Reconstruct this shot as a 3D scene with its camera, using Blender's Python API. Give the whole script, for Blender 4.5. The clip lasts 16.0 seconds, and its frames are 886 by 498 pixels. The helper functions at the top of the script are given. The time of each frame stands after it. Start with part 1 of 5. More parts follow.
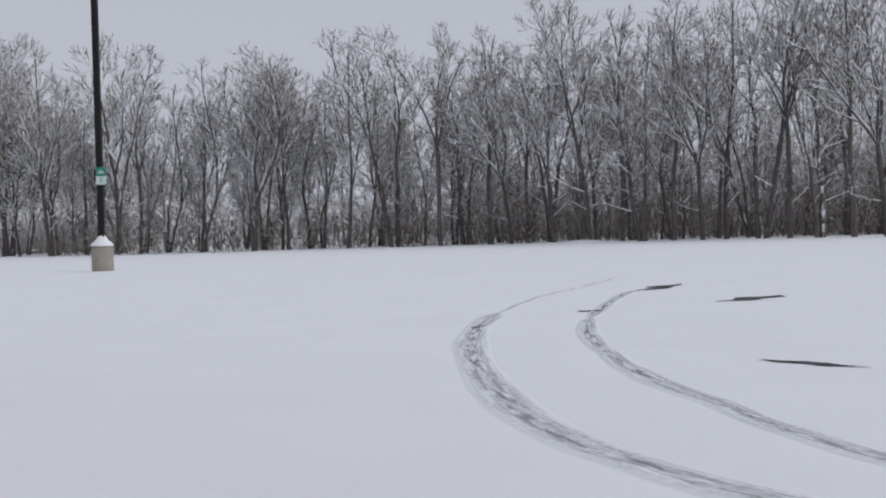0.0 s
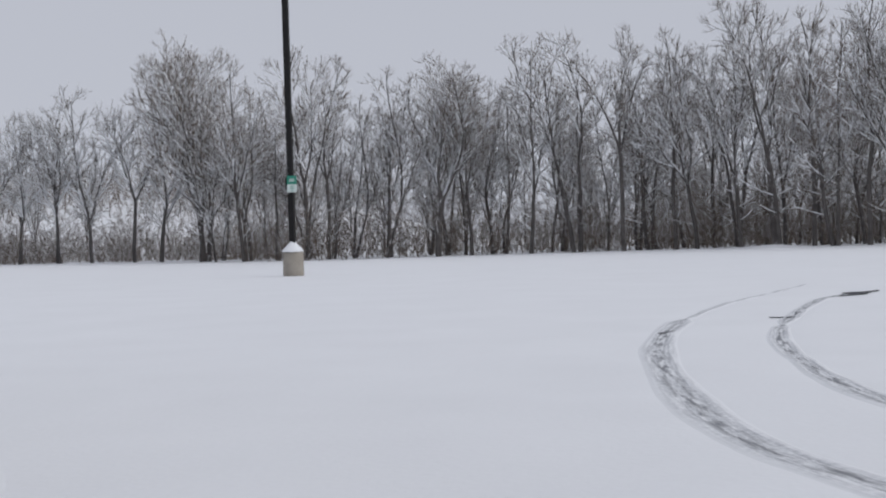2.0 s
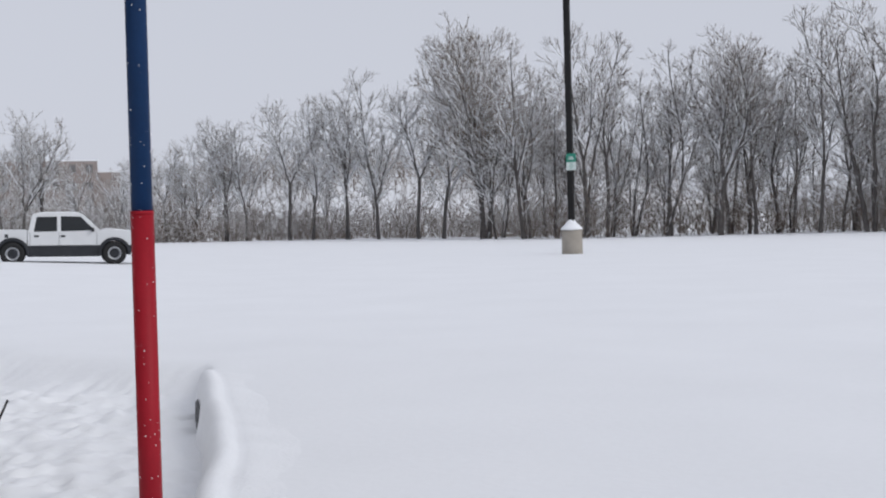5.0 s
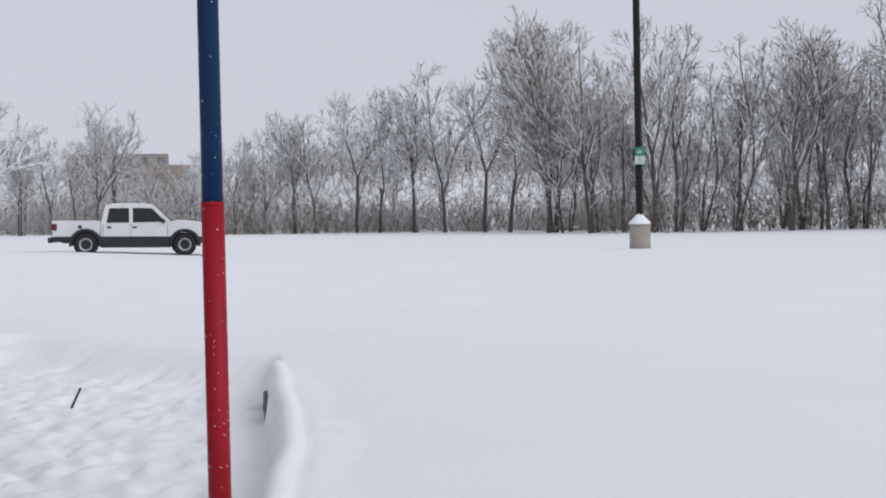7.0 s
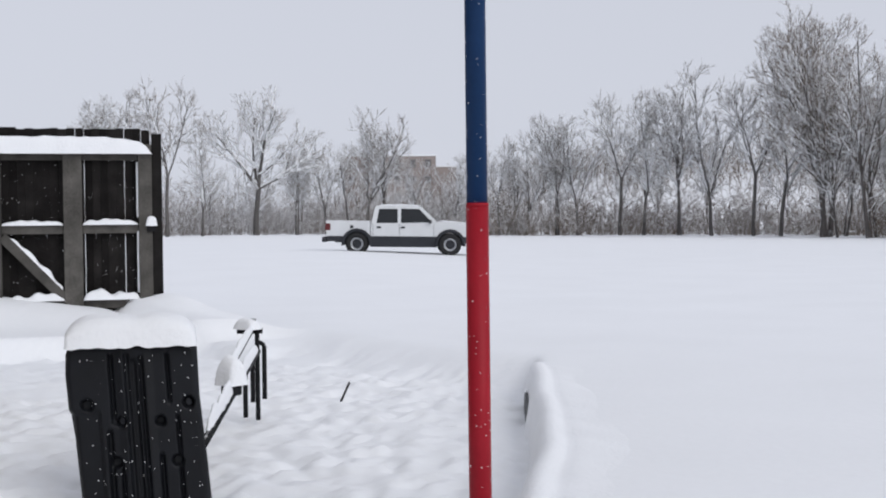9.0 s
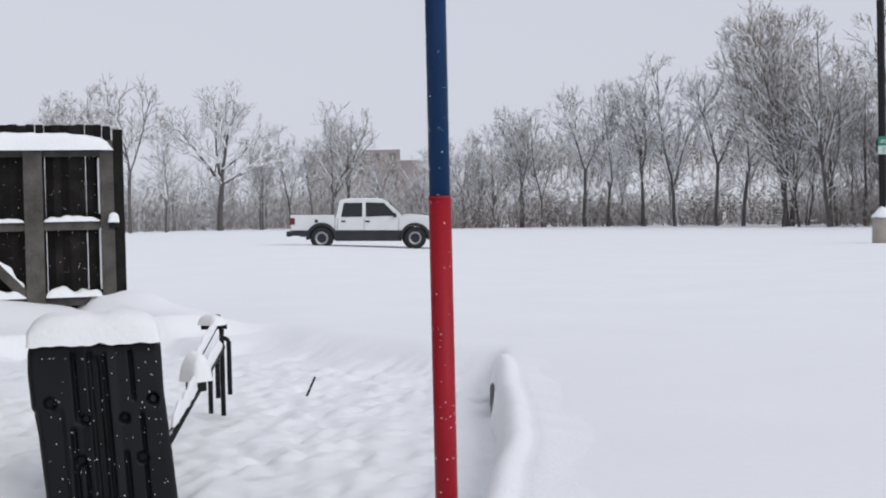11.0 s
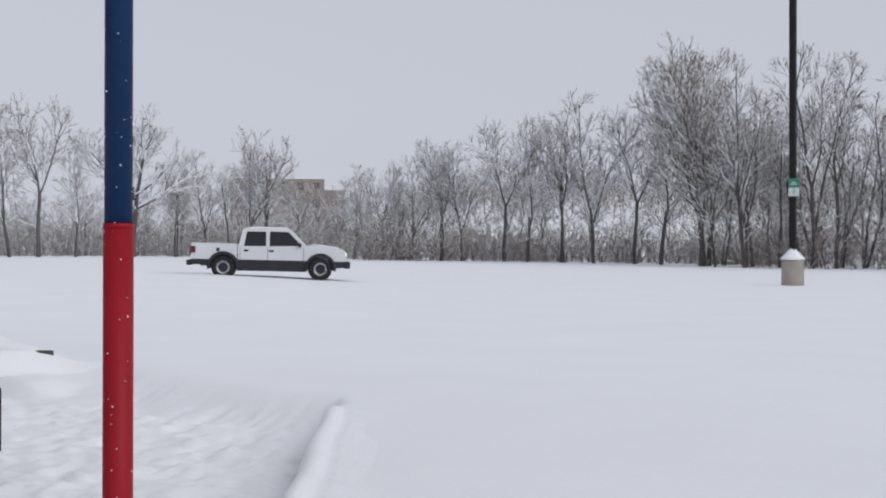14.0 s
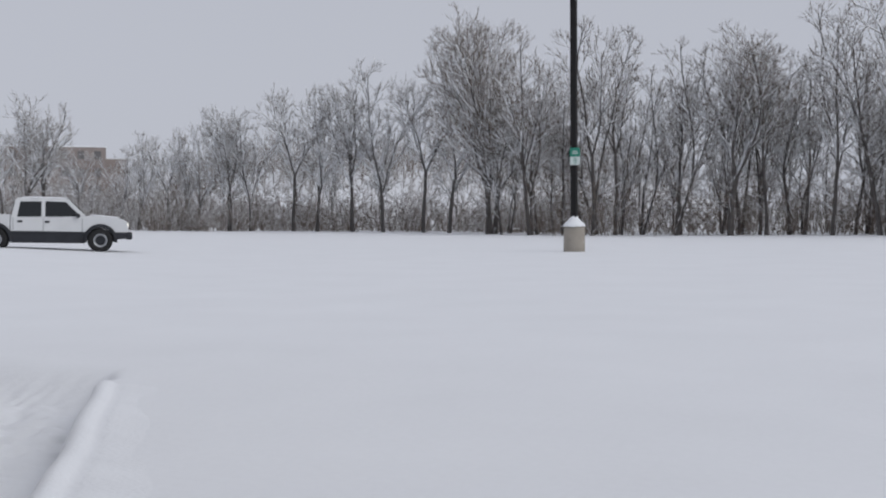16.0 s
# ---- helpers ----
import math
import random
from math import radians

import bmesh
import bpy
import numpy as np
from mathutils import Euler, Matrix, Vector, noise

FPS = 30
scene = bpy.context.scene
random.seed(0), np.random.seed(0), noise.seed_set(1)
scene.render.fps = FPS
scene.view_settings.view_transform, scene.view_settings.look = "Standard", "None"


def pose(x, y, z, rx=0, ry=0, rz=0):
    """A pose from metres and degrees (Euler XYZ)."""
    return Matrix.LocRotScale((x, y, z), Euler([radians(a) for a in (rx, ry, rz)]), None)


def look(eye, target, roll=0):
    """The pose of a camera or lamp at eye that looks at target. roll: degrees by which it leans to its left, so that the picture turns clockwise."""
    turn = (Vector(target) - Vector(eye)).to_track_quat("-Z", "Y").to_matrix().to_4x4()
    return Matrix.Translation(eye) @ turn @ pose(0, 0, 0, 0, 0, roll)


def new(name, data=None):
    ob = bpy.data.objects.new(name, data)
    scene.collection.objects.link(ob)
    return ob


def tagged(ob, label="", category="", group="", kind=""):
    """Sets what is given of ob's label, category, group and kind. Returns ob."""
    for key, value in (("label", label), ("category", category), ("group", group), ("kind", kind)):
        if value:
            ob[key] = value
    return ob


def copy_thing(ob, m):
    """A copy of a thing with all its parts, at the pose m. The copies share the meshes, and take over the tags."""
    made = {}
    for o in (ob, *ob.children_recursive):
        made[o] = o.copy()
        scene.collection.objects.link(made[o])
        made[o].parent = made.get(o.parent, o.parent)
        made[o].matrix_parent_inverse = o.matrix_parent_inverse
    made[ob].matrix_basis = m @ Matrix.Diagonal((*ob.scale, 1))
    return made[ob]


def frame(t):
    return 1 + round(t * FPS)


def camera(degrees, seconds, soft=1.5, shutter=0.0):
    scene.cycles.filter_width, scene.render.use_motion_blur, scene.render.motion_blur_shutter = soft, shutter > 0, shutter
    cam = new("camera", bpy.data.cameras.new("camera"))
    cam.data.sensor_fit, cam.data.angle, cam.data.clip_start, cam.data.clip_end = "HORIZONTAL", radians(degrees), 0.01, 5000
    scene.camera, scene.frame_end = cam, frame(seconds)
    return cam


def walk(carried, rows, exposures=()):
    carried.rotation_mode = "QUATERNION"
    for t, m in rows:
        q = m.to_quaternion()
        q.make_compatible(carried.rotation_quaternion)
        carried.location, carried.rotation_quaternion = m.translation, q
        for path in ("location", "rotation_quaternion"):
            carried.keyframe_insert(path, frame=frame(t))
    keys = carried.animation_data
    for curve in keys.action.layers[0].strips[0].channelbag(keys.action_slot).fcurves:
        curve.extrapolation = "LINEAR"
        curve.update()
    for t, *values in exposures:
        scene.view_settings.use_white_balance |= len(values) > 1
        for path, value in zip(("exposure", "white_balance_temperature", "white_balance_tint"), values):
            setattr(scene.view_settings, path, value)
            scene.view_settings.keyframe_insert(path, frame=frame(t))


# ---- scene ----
cam = camera(40.4, 16.0, soft=2.0)
PATH = [
    (0, (0.261, -0.098, 1.057), (0.181, 1.9, 1.026), -1.6),
    (0.5, (0.25, -0.134, 1.061), (0.08, 1.858, 1.028), -1.5),
    (1, (0.238, -0.152, 1.064), (-0.033, 1.83, 1.038), -1.6),
    (1.5, (0.219, -0.15, 1.058), (-0.119, 1.821, 1.041), -1.7),
    (2, (0.228, -0.155, 1.055), (-0.151, 1.809, 1.042), -1.8),
    (2.5, (0.228, -0.147, 1.055), (-0.199, 1.807, 1.04), -1.9),
    (3, (0.22, -0.125, 1.059), (-0.261, 1.816, 1.043), -2.2),
    (3.5, (0.207, -0.118, 1.06), (-0.383, 1.793, 1.044), -1.9),
    (4, (0.201, -0.135, 1.065), (-0.541, 1.722, 1.047), -2.0),
    (4.2, (0.205, -0.141, 1.071), (-0.576, 1.7, 1.05), -1.9),
    (6.3, (0.215, -0.146, 1.06), (-0.634, 1.664, 1.011), -1.3),
    (6.5, (0.21, -0.148, 1.06), (-0.659, 1.652, 1.011), -1.2),
    (7, (0.19, -0.12, 1.064), (-0.727, 1.657, 1.019), -1.2),
    (7.5, (0.178, -0.109, 1.062), (-0.764, 1.655, 1.017), -1.4),
    (8, (0.12, -0.104, 1.061), (-0.93, 1.598, 1.027), -2.0),
    (8.5, (0.136, -0.099, 1.058), (-1.1, 1.472, 1.03), -1.3),
    (8.7, (0.15, -0.077, 1.064), (-1.13, 1.459, 1.03), -0.7),
    (10.8, (0.172, -0.088, 1.061), (-1.061, 1.486, 1.014), -1.1),
    (11, (0.169, -0.079, 1.063), (-1.064, 1.494, 1.016), -1.3),
    (11.5, (0.192, -0.002, 1.052), (-1.047, 1.567, 0.994), -1.3),
    (12, (0.197, 0.198, 1.038), (-1.026, 1.778, 0.96), -0.9),
    (12.5, (0.166, 0.438, 1.063), (-1.036, 2.034, 0.983), -0.9),
    (13, (0.196, 0.711, 1.059), (-1.062, 2.264, 1.0), 0.3),
    (13.5, (0.131, 0.954, 1.059), (-1.092, 2.536, 1.038), 0.8),
    (14, (0.078, 1.123, 1.076), (-1.057, 2.77, 1.081), 0.1),
    (14.5, (0.077, 1.206, 1.072), (-1.03, 2.872, 1.066), 0.2),
    (15, (0.071, 1.232, 1.067), (-0.937, 2.96, 1.045), 0.0),
    (15.5, (0.058, 1.267, 1.056), (-0.856, 3.046, 1.023), -0.2),
    (16, (0.052, 1.297, 1.047), (-0.782, 3.115, 1.001), -0.3),
]
EXPOSURES = [(0, -0.03), (1.5, -0.01), (3.0, 0.01), (3.5, 0.05), (4.0, 0.21), (4.2, 0.23), (6.5, 0.23), (7.5, 0.25), (8.5, 0.30), (11.0, 0.30),
             (12.5, 0.29), (13.0, 0.24), (13.5, 0.31), (14.0, 0.13), (14.5, -0.03), (16.0, -0.05)]
walk(cam, [(t, look(eye, aim, lean)) for t, eye, aim, lean in PATH], EXPOSURES)

# ---------------------------------------------------------------- light
world = bpy.data.worlds.new("overcast_sky")
scene.world = world
world.use_nodes = True
wn, wl = world.node_tree.nodes, world.node_tree.links
wn.clear()
w_out = wn.new("ShaderNodeOutputWorld")
w_bg = wn.new("ShaderNodeBackground")
w_sky = wn.new("ShaderNodeTexSky")
w_sky.sky_type, w_sky.sun_disc = "NISHITA", False
w_sky.sun_elevation, w_sky.sun_rotation = radians(34), radians(96)
w_grey = wn.new("ShaderNodeHueSaturation")
w_grey.inputs["Saturation"].default_value = 0.12
w_cloud = wn.new("ShaderNodeMixRGB")
w_cloud.inputs[0].default_value = 0.9
w_cloud.inputs[2].default_value = (5.02, 5.26, 6.02, 1)
w_bg.inputs["Strength"].default_value = 0.099
wl.new(w_sky.outputs[0], w_grey.inputs["Color"])
wl.new(w_grey.outputs[0], w_cloud.inputs[1])
wl.new(w_cloud.outputs[0], w_bg.inputs["Color"])
wl.new(w_bg.outputs[0], w_out.inputs["Surface"])

sun = new("sun", bpy.data.lights.new("sun", "SUN"))
sun.data.energy, sun.data.angle, sun.data.color = 0.95, radians(45), (1.0, 0.985, 0.96)
sun.matrix_world = look((0, 0, 60), (-90, 10, 0))


# ---------------------------------------------------------------- materials
def material(name, colour, rough=0.7, scale=6.0, vary=0.25, bump=0.1, fine=60.0, metal=0.0, snow=0.0, snow_edge=0.35,
             random_tint=0.0, second=None, stops=(0.5, 1.0), gloss=0.5):
    """A surface with variation at two scales; snow: how much of its upward faces snow covers."""
    m = bpy.data.materials.new(name)
    m.use_nodes = True
    nt = m.node_tree
    n, l = nt.nodes, nt.links
    b = n["Principled BSDF"]
    b.inputs["Roughness"].default_value = rough
    b.inputs["Metallic"].default_value = metal
    b.inputs["Specular IOR Level"].default_value = gloss
    co = n.new("ShaderNodeTexCoord")
    big = n.new("ShaderNodeTexNoise")
    big.inputs["Scale"].default_value, big.inputs["Detail"].default_value = scale, 4
    small = n.new("ShaderNodeTexNoise")
    small.inputs["Scale"].default_value, small.inputs["Detail"].default_value = fine, 3
    l.new(co.outputs["Object"], big.inputs["Vector"])
    l.new(co.outputs["Object"], small.inputs["Vector"])
    add = n.new("ShaderNodeMath")
    add.operation = "MULTIPLY_ADD"
    add.inputs[1].default_value = 0.5
    l.new(small.outputs[0], add.inputs[0])
    l.new(big.outputs[0], add.inputs[2])
    ramp = n.new("ShaderNodeValToRGB")
    lo = [c * (1 - vary) for c in colour]
    hi = [min(1, c * (1 + vary)) for c in (second or colour)]
    ramp.color_ramp.elements[0].position, ramp.color_ramp.elements[0].color = stops[0], (*lo, 1)
    ramp.color_ramp.elements[1].position, ramp.color_ramp.elements[1].color = stops[1], (*hi, 1)
    l.new(add.outputs[0], ramp.inputs[0])
    last = ramp.outputs[0]
    if random_tint:
        info = n.new("ShaderNodeObjectInfo")
        hsv = n.new("ShaderNodeHueSaturation")
        mr = n.new("ShaderNodeMapRange")
        mr.inputs["To Min"].default_value, mr.inputs["To Max"].default_value = 1 - random_tint, 1 + random_tint
        l.new(info.outputs["Random"], mr.inputs["Value"])
        l.new(mr.outputs[0], hsv.inputs["Value"])
        l.new(last, hsv.inputs["Color"])
        last = hsv.outputs[0]
    if snow:
        geo = n.new("ShaderNodeNewGeometry")
        sep = n.new("ShaderNodeSeparateXYZ")
        l.new(geo.outputs["Normal"], sep.inputs[0])
        wob = n.new("ShaderNodeMath")
        wob.operation = "MULTIPLY_ADD"
        wob.inputs[1].default_value, wob.inputs[2].default_value = 0.9, -0.45
        l.new(big.outputs[0], wob.inputs[0])
        tot = n.new("ShaderNodeMath")
        tot.operation = "ADD"
        l.new(sep.outputs["Z"], tot.inputs[0])
        l.new(wob.outputs[0], tot.inputs[1])
        cover = n.new("ShaderNodeMapRange")
        cover.inputs["From Min"].default_value, cover.inputs["From Max"].default_value = snow_edge, snow_edge + 0.12
        cover.inputs["To Max"].default_value = snow
        l.new(tot.outputs[0], cover.inputs["Value"])
        mix = n.new("ShaderNodeMixRGB")
        mix.inputs[2].default_value = (0.84, 0.85, 0.87, 1)
        l.new(cover.outputs[0], mix.inputs[0])
        l.new(last, mix.inputs[1])
        last = mix.outputs[0]
    l.new(last, b.inputs["Base Color"])
    if bump:
        bp = n.new("ShaderNodeBump")
        bp.inputs["Strength"].default_value, bp.inputs["Distance"].default_value = bump, 0.02
        l.new(add.outputs[0], bp.inputs["Height"])
        l.new(bp.outputs[0], b.inputs["Normal"])
    return m


SNOW = material("snow", (0.86, 0.87, 0.89), 0.85, 0.6, 0.02, 0.25, 18.0)
SNOW_LUMP = material("settled_snow", (0.86, 0.87, 0.89), 0.85, 3.0, 0.02, 0.5, 40.0)
# Bark tone is raised a little to stand in for snowfall haze.
BARK = material("bark", (0.100, 0.090, 0.085), 0.9, 2.0, 0.35, 0.3, 30.0, snow=1.0, snow_edge=0.22, random_tint=0.2)
TWIG = material("twig", (0.150, 0.116, 0.092), 0.9, 3.0, 0.3, 0.0, 30.0, snow=1.0, snow_edge=0.56, random_tint=0.2)
FROST_BARK = material("snowy_bark", (0.102, 0.094, 0.090), 0.9, 2.0, 0.3, 0.3, 30.0, snow=1.0, snow_edge=0.28, random_tint=0.15)
# Far twigs: more lying snow, and a paler colour that imitates haze.
FROST_HAZE_TWIG = material("snowy_hazed_twig", (0.20, 0.172, 0.152), 0.9, 3.0, 0.3, 0.0, 30.0, snow=1.0, snow_edge=0.36, random_tint=0.15)
BRUSH = material("brush_stems", (0.19, 0.150, 0.122), 0.9, 1.5, 0.35, 0.0, 30.0, snow=1.0, snow_edge=0.42)
WET = material("bare_wet_asphalt", (0.045, 0.045, 0.05), 0.8, 4.0, 0.4, 0.4, 60.0, second=(0.09, 0.09, 0.098), gloss=0.15)
CONCRETE = material("concrete", (0.33, 0.30, 0.26), 0.9, 3.0, 0.15, 0.3, 50.0)
POLE_METAL = material("dark_bronze_metal", (0.016, 0.015, 0.015), 0.6, 4.0, 0.2, 0.05, 80.0, gloss=0.2)
RED = material("red_paint", (0.30, 0.008, 0.018), 0.5, 3.0, 0.12, 0.05, 60.0, gloss=0.2)
BLUE = material("blue_paint", (0.006, 0.032, 0.10), 0.5, 3.0, 0.15, 0.05, 60.0, gloss=0.2)
SIGN_GREEN = material("sign_green", (0.02, 0.20, 0.14), 0.5, 5.0, 0.1, 0.0)
SIGN_WHITE = material("sign_white", (0.55, 0.62, 0.60), 0.5, 5.0, 0.08, 0.0)
OLD_WOOD = material("weathered_wood", (0.085, 0.080, 0.073), 0.85, 5.0, 0.35, 0.5, 60.0, random_tint=0.2, gloss=0.1)
DARK_WOOD = material("dark_fence_board", (0.016, 0.0145, 0.014), 0.85, 5.0, 0.4, 0.5, 60.0, random_tint=0.35, gloss=0.08)
BLACK_PLASTIC = material("black_plastic", (0.006, 0.0068, 0.0092), 0.5, 4.0, 0.3, 0.08, 90.0, gloss=0.22)
BLACK_STEEL = material("black_steel", (0.012, 0.012, 0.014), 0.6, 8.0, 0.3, 0.1, 90.0, snow=0.9, snow_edge=0.65, gloss=0.15)
WHITE_PAINT = material("white_car_paint", (0.62, 0.63, 0.64), 0.3, 2.0, 0.04, 0.0)
CLADDING = material("dark_grey_cladding", (0.028, 0.030, 0.036), 0.6, 3.0, 0.25, 0.05, gloss=0.25)
RUBBER = material("tyre_rubber", (0.012, 0.012, 0.013), 0.85, 6.0, 0.3, 0.2, snow=0.0)
STEEL = material("wheel_alloy", (0.42, 0.43, 0.45), 0.35, 6.0, 0.1, 0.0, metal=0.7)
CHROME = material("chrome", (0.5, 0.5, 0.52), 0.2, 6.0, 0.05, 0.0, metal=0.9)
TINT = material("tinted_glass", (0.010, 0.012, 0.014), 0.08, 3.0, 0.2, 0.0)
TAIL_RED = material("tail_light_red", (0.10, 0.008, 0.010), 0.3, 3.0, 0.1, 0.0)
AMBER = material("amber_lens", (0.45, 0.20, 0.03), 0.3, 3.0, 0.1, 0.0)
# Brick and window colours are lightened to stand in for distance haze.
HAZED_BRICK = material("hazed_brown_brick", (0.30, 0.258, 0.24), 0.9, 0.6, 0.15, 0.2, 12.0)
HAZED_GLASS = material("hazed_window", (0.15, 0.145, 0.145), 0.15, 1.0, 0.1, 0.0)
HEADLIGHT = material("headlight_lens", (0.75, 0.75, 0.72), 0.15, 3.0, 0.05, 0.0)
lamp_node = HEADLIGHT.node_tree.nodes["Principled BSDF"]
lamp_node.inputs["Emission Color"].default_value = (1.0, 0.93, 0.8, 1)
lamp_node.inputs["Emission Strength"].default_value = 0.9


# ---------------------------------------------------------------- mesh helpers
def mesh_of(name, bm, mat, smooth=False):
    me = bpy.data.meshes.new(name)
    bmesh.ops.recalc_face_normals(bm, faces=bm.faces)
    bm.to_mesh(me)
    bm.free()
    me.materials.append(mat)
    if smooth:
        for p in me.polygons:
            p.use_smooth = True
    return me


def part(name, bm, mat, parent, label="", smooth=False):
    ob = new(name, mesh_of(name, bm, mat, smooth))
    ob.parent = parent
    return tagged(ob, label)


def thing(name, x, y, z, turn, label, category, group="", kind=""):
    ob = new(name)
    ob.matrix_world = pose(x, y, z, 0, 0, turn)
    ob.empty_display_size = 0.1
    return tagged(ob, label, category, group, kind)


def box(bm, cx, cy, cz, sx, sy, sz, bevel=0.0, m=None):
    r = bmesh.ops.create_cube(bm, size=1.0)
    mm = Matrix.Translation((cx, cy, cz)) @ (m or Matrix()) @ Matrix.Diagonal((sx, sy, sz, 1))
    bmesh.ops.transform(bm, matrix=mm, verts=r["verts"])
    if bevel:
        edges = list({e for v in r["verts"] for e in v.link_edges})
        bmesh.ops.bevel(bm, geom=edges, offset=bevel, segments=2, affect="EDGES", profile=0.6)
    return bm


def tube(bm, p0, p1, r0, r1=None, n=12):
    p0, p1 = Vector(p0), Vector(p1)
    r1 = r0 if r1 is None else r1
    d = p1 - p0
    m = Matrix.Translation((p0 + p1) / 2) @ d.to_track_quat("Z", "Y").to_matrix().to_4x4()
    bmesh.ops.create_cone(bm, cap_ends=True, segments=n, radius1=r0, radius2=r1, depth=d.length, matrix=m)
    return bm


def prism(bm, outline, y0, y1, bevel=0.0):
    """A side outline (x, z) pulled from y0 to y1."""
    a = [bm.verts.new((x, y0, z)) for x, z in outline]
    b = [bm.verts.new((x, y1, z)) for x, z in outline]
    bm.faces.new(a)
    bm.faces.new(b[::-1])
    k = len(a)
    rim = []
    for i in range(k):
        f = bm.faces.new((a[i], b[i], b[(i + 1) % k], a[(i + 1) % k]))
        rim.append(f)
    if bevel:
        edges = [e for e in bm.edges if all(v in set(a) for v in e.verts) or all(v in set(b) for v in e.verts)]
        bmesh.ops.bevel(bm, geom=edges, offset=bevel, segments=2, affect="EDGES", profile=0.6)
    return bm


def heap(bm, length, width, height, seed, m=None, nl=14, nw=8, rough=0.12):
    """A soft strip of settled snow lying along x with its base at z = 0."""
    rows = []
    for i in range(nl + 1):
        u = i / nl * 2 - 1
        row = []
        for j in range(nw + 1):
            v = j / nw * 2 - 1
            edge = (1 - abs(u) ** 3.2) ** 0.5 * (1 - v * v) ** 0.45 if length < 1 else (1 - abs(u) ** 6) ** 0.5 * (1 - v * v) ** 0.45
            k = noise.noise(Vector((u * length * 4 + seed, v * width * 4, seed * 1.7)))
            p = Vector((u * length / 2, v * width / 2 * (1 + 0.15 * k) * (1 - 0.3 * abs(u) ** 8), height * edge * (1 + rough * 2 * k) - 0.004))
            row.append(bm.verts.new((m or Matrix()) @ p))
        rows.append(row)
    for i in range(nl):
        for j in range(nw):
            bm.faces.new((rows[i][j], rows[i + 1][j], rows[i + 1][j + 1], rows[i][j + 1]))
    return bm


# ---------------------------------------------------------------- ground
KERB_A, KERB_B = Vector((-5.45, 7.85)), Vector((-1.2, 1.5))
KERB_LINE = [(-5.5, 7.92), (-5.3, 7.63), (-4.6, 6.68), (-3.95, 5.82), (-3.3, 4.92), (-2.8, 4.14), (-2.35, 3.4), (-1.75, 2.38), (-1.2, 1.5)]
POST_END = Vector((-11.05, 8.42))
EDGING_END = Vector((-9.85, 8.85))
KDIR = (KERB_B - KERB_A).normalized()


def smooth(a, b, v):
    t = np.clip((v - a) / (b - a), 0, 1)
    return t * t * (3 - 2 * t)


def line_dist(x, y, a, b):
    d = b - a
    t = np.clip(((x - a.x) * d.x + (y - a.y) * d.y) / d.length_squared, 0, 1)
    return np.hypot(x - a.x - t * d.x, y - a.y - t * d.y), t


def waves(x, y, size, seed):
    g = np.random.RandomState(seed)
    z = 0
    for k in range(7):
        a, f, p = g.uniform(0, 6.28), g.uniform(0.6, 1.7) / size * 6.28, g.uniform(0, 6.28)
        z = z + np.sin((x * np.cos(a) + y * np.sin(a)) * f + p + 1.3 * np.sin((y * np.cos(a) - x * np.sin(a)) * f * 0.6 + p * 2))
    return z / 7


LATTICE = np.random.RandomState(21).uniform(-1, 1, (128, 128))


def lumps(x, y, cell):
    u, v = x / cell, y / cell
    i, j = np.floor(u).astype(int), np.floor(v).astype(int)
    a, b = u - i, v - j
    a, b = a * a * (3 - 2 * a), b * b * (3 - 2 * b)
    f = lambda p, q: LATTICE[p % 128, q % 128]
    return (f(i, j) * (1 - a) + f(i + 1, j) * a) * (1 - b) + (f(i, j + 1) * (1 - a) + f(i + 1, j + 1) * a) * b


OUTER_RUT = [(2.9, 24.9), (1.05, 18.5), (0.5, 16.0), (0.17, 14.0), (0.05, 12.2), (0.05, 11.0), (0.14, 9.1), (0.37, 7.0), (0.63, 5.9), (0.86, 5.3), (1.2, 4.65), (1.9, 3.7), (2.8, 2.9)]
INNER_RUT = [(3.6, 21.6), (2.55, 19.5), (1.6, 15.1), (1.27, 12.9), (1.2, 10.7), (1.31, 8.4), (1.56, 7.0), (1.75, 6.0), (2.0, 5.2), (2.6, 4.1), (3.4, 3.2)]


def curve_points(knots, step=0.06):
    """Even points along a smooth curve through the knots."""
    pts = []
    k = [Vector(p) for p in knots]
    k = [k[0] * 2 - k[1]] + k + [k[-1] * 2 - k[-2]]
    for i in range(1, len(k) - 2):
        n = max(2, int((k[i + 1] - k[i]).length / step))
        for j in range(n):
            t = j / n
            pts.append(0.5 * (2 * k[i] + (k[i + 1] - k[i - 1]) * t + (2 * k[i - 1] - 5 * k[i] + 4 * k[i + 1] - k[i + 2]) * t * t
                              + (3 * k[i] - k[i - 1] - 3 * k[i + 1] + k[i + 2]) * t ** 3))
    return np.array([(p.x, p.y) for p in pts])


RUTS = [curve_points(OUTER_RUT), curve_points(INNER_RUT)]
KERB_CURVE = curve_points(KERB_LINE, 0.05)


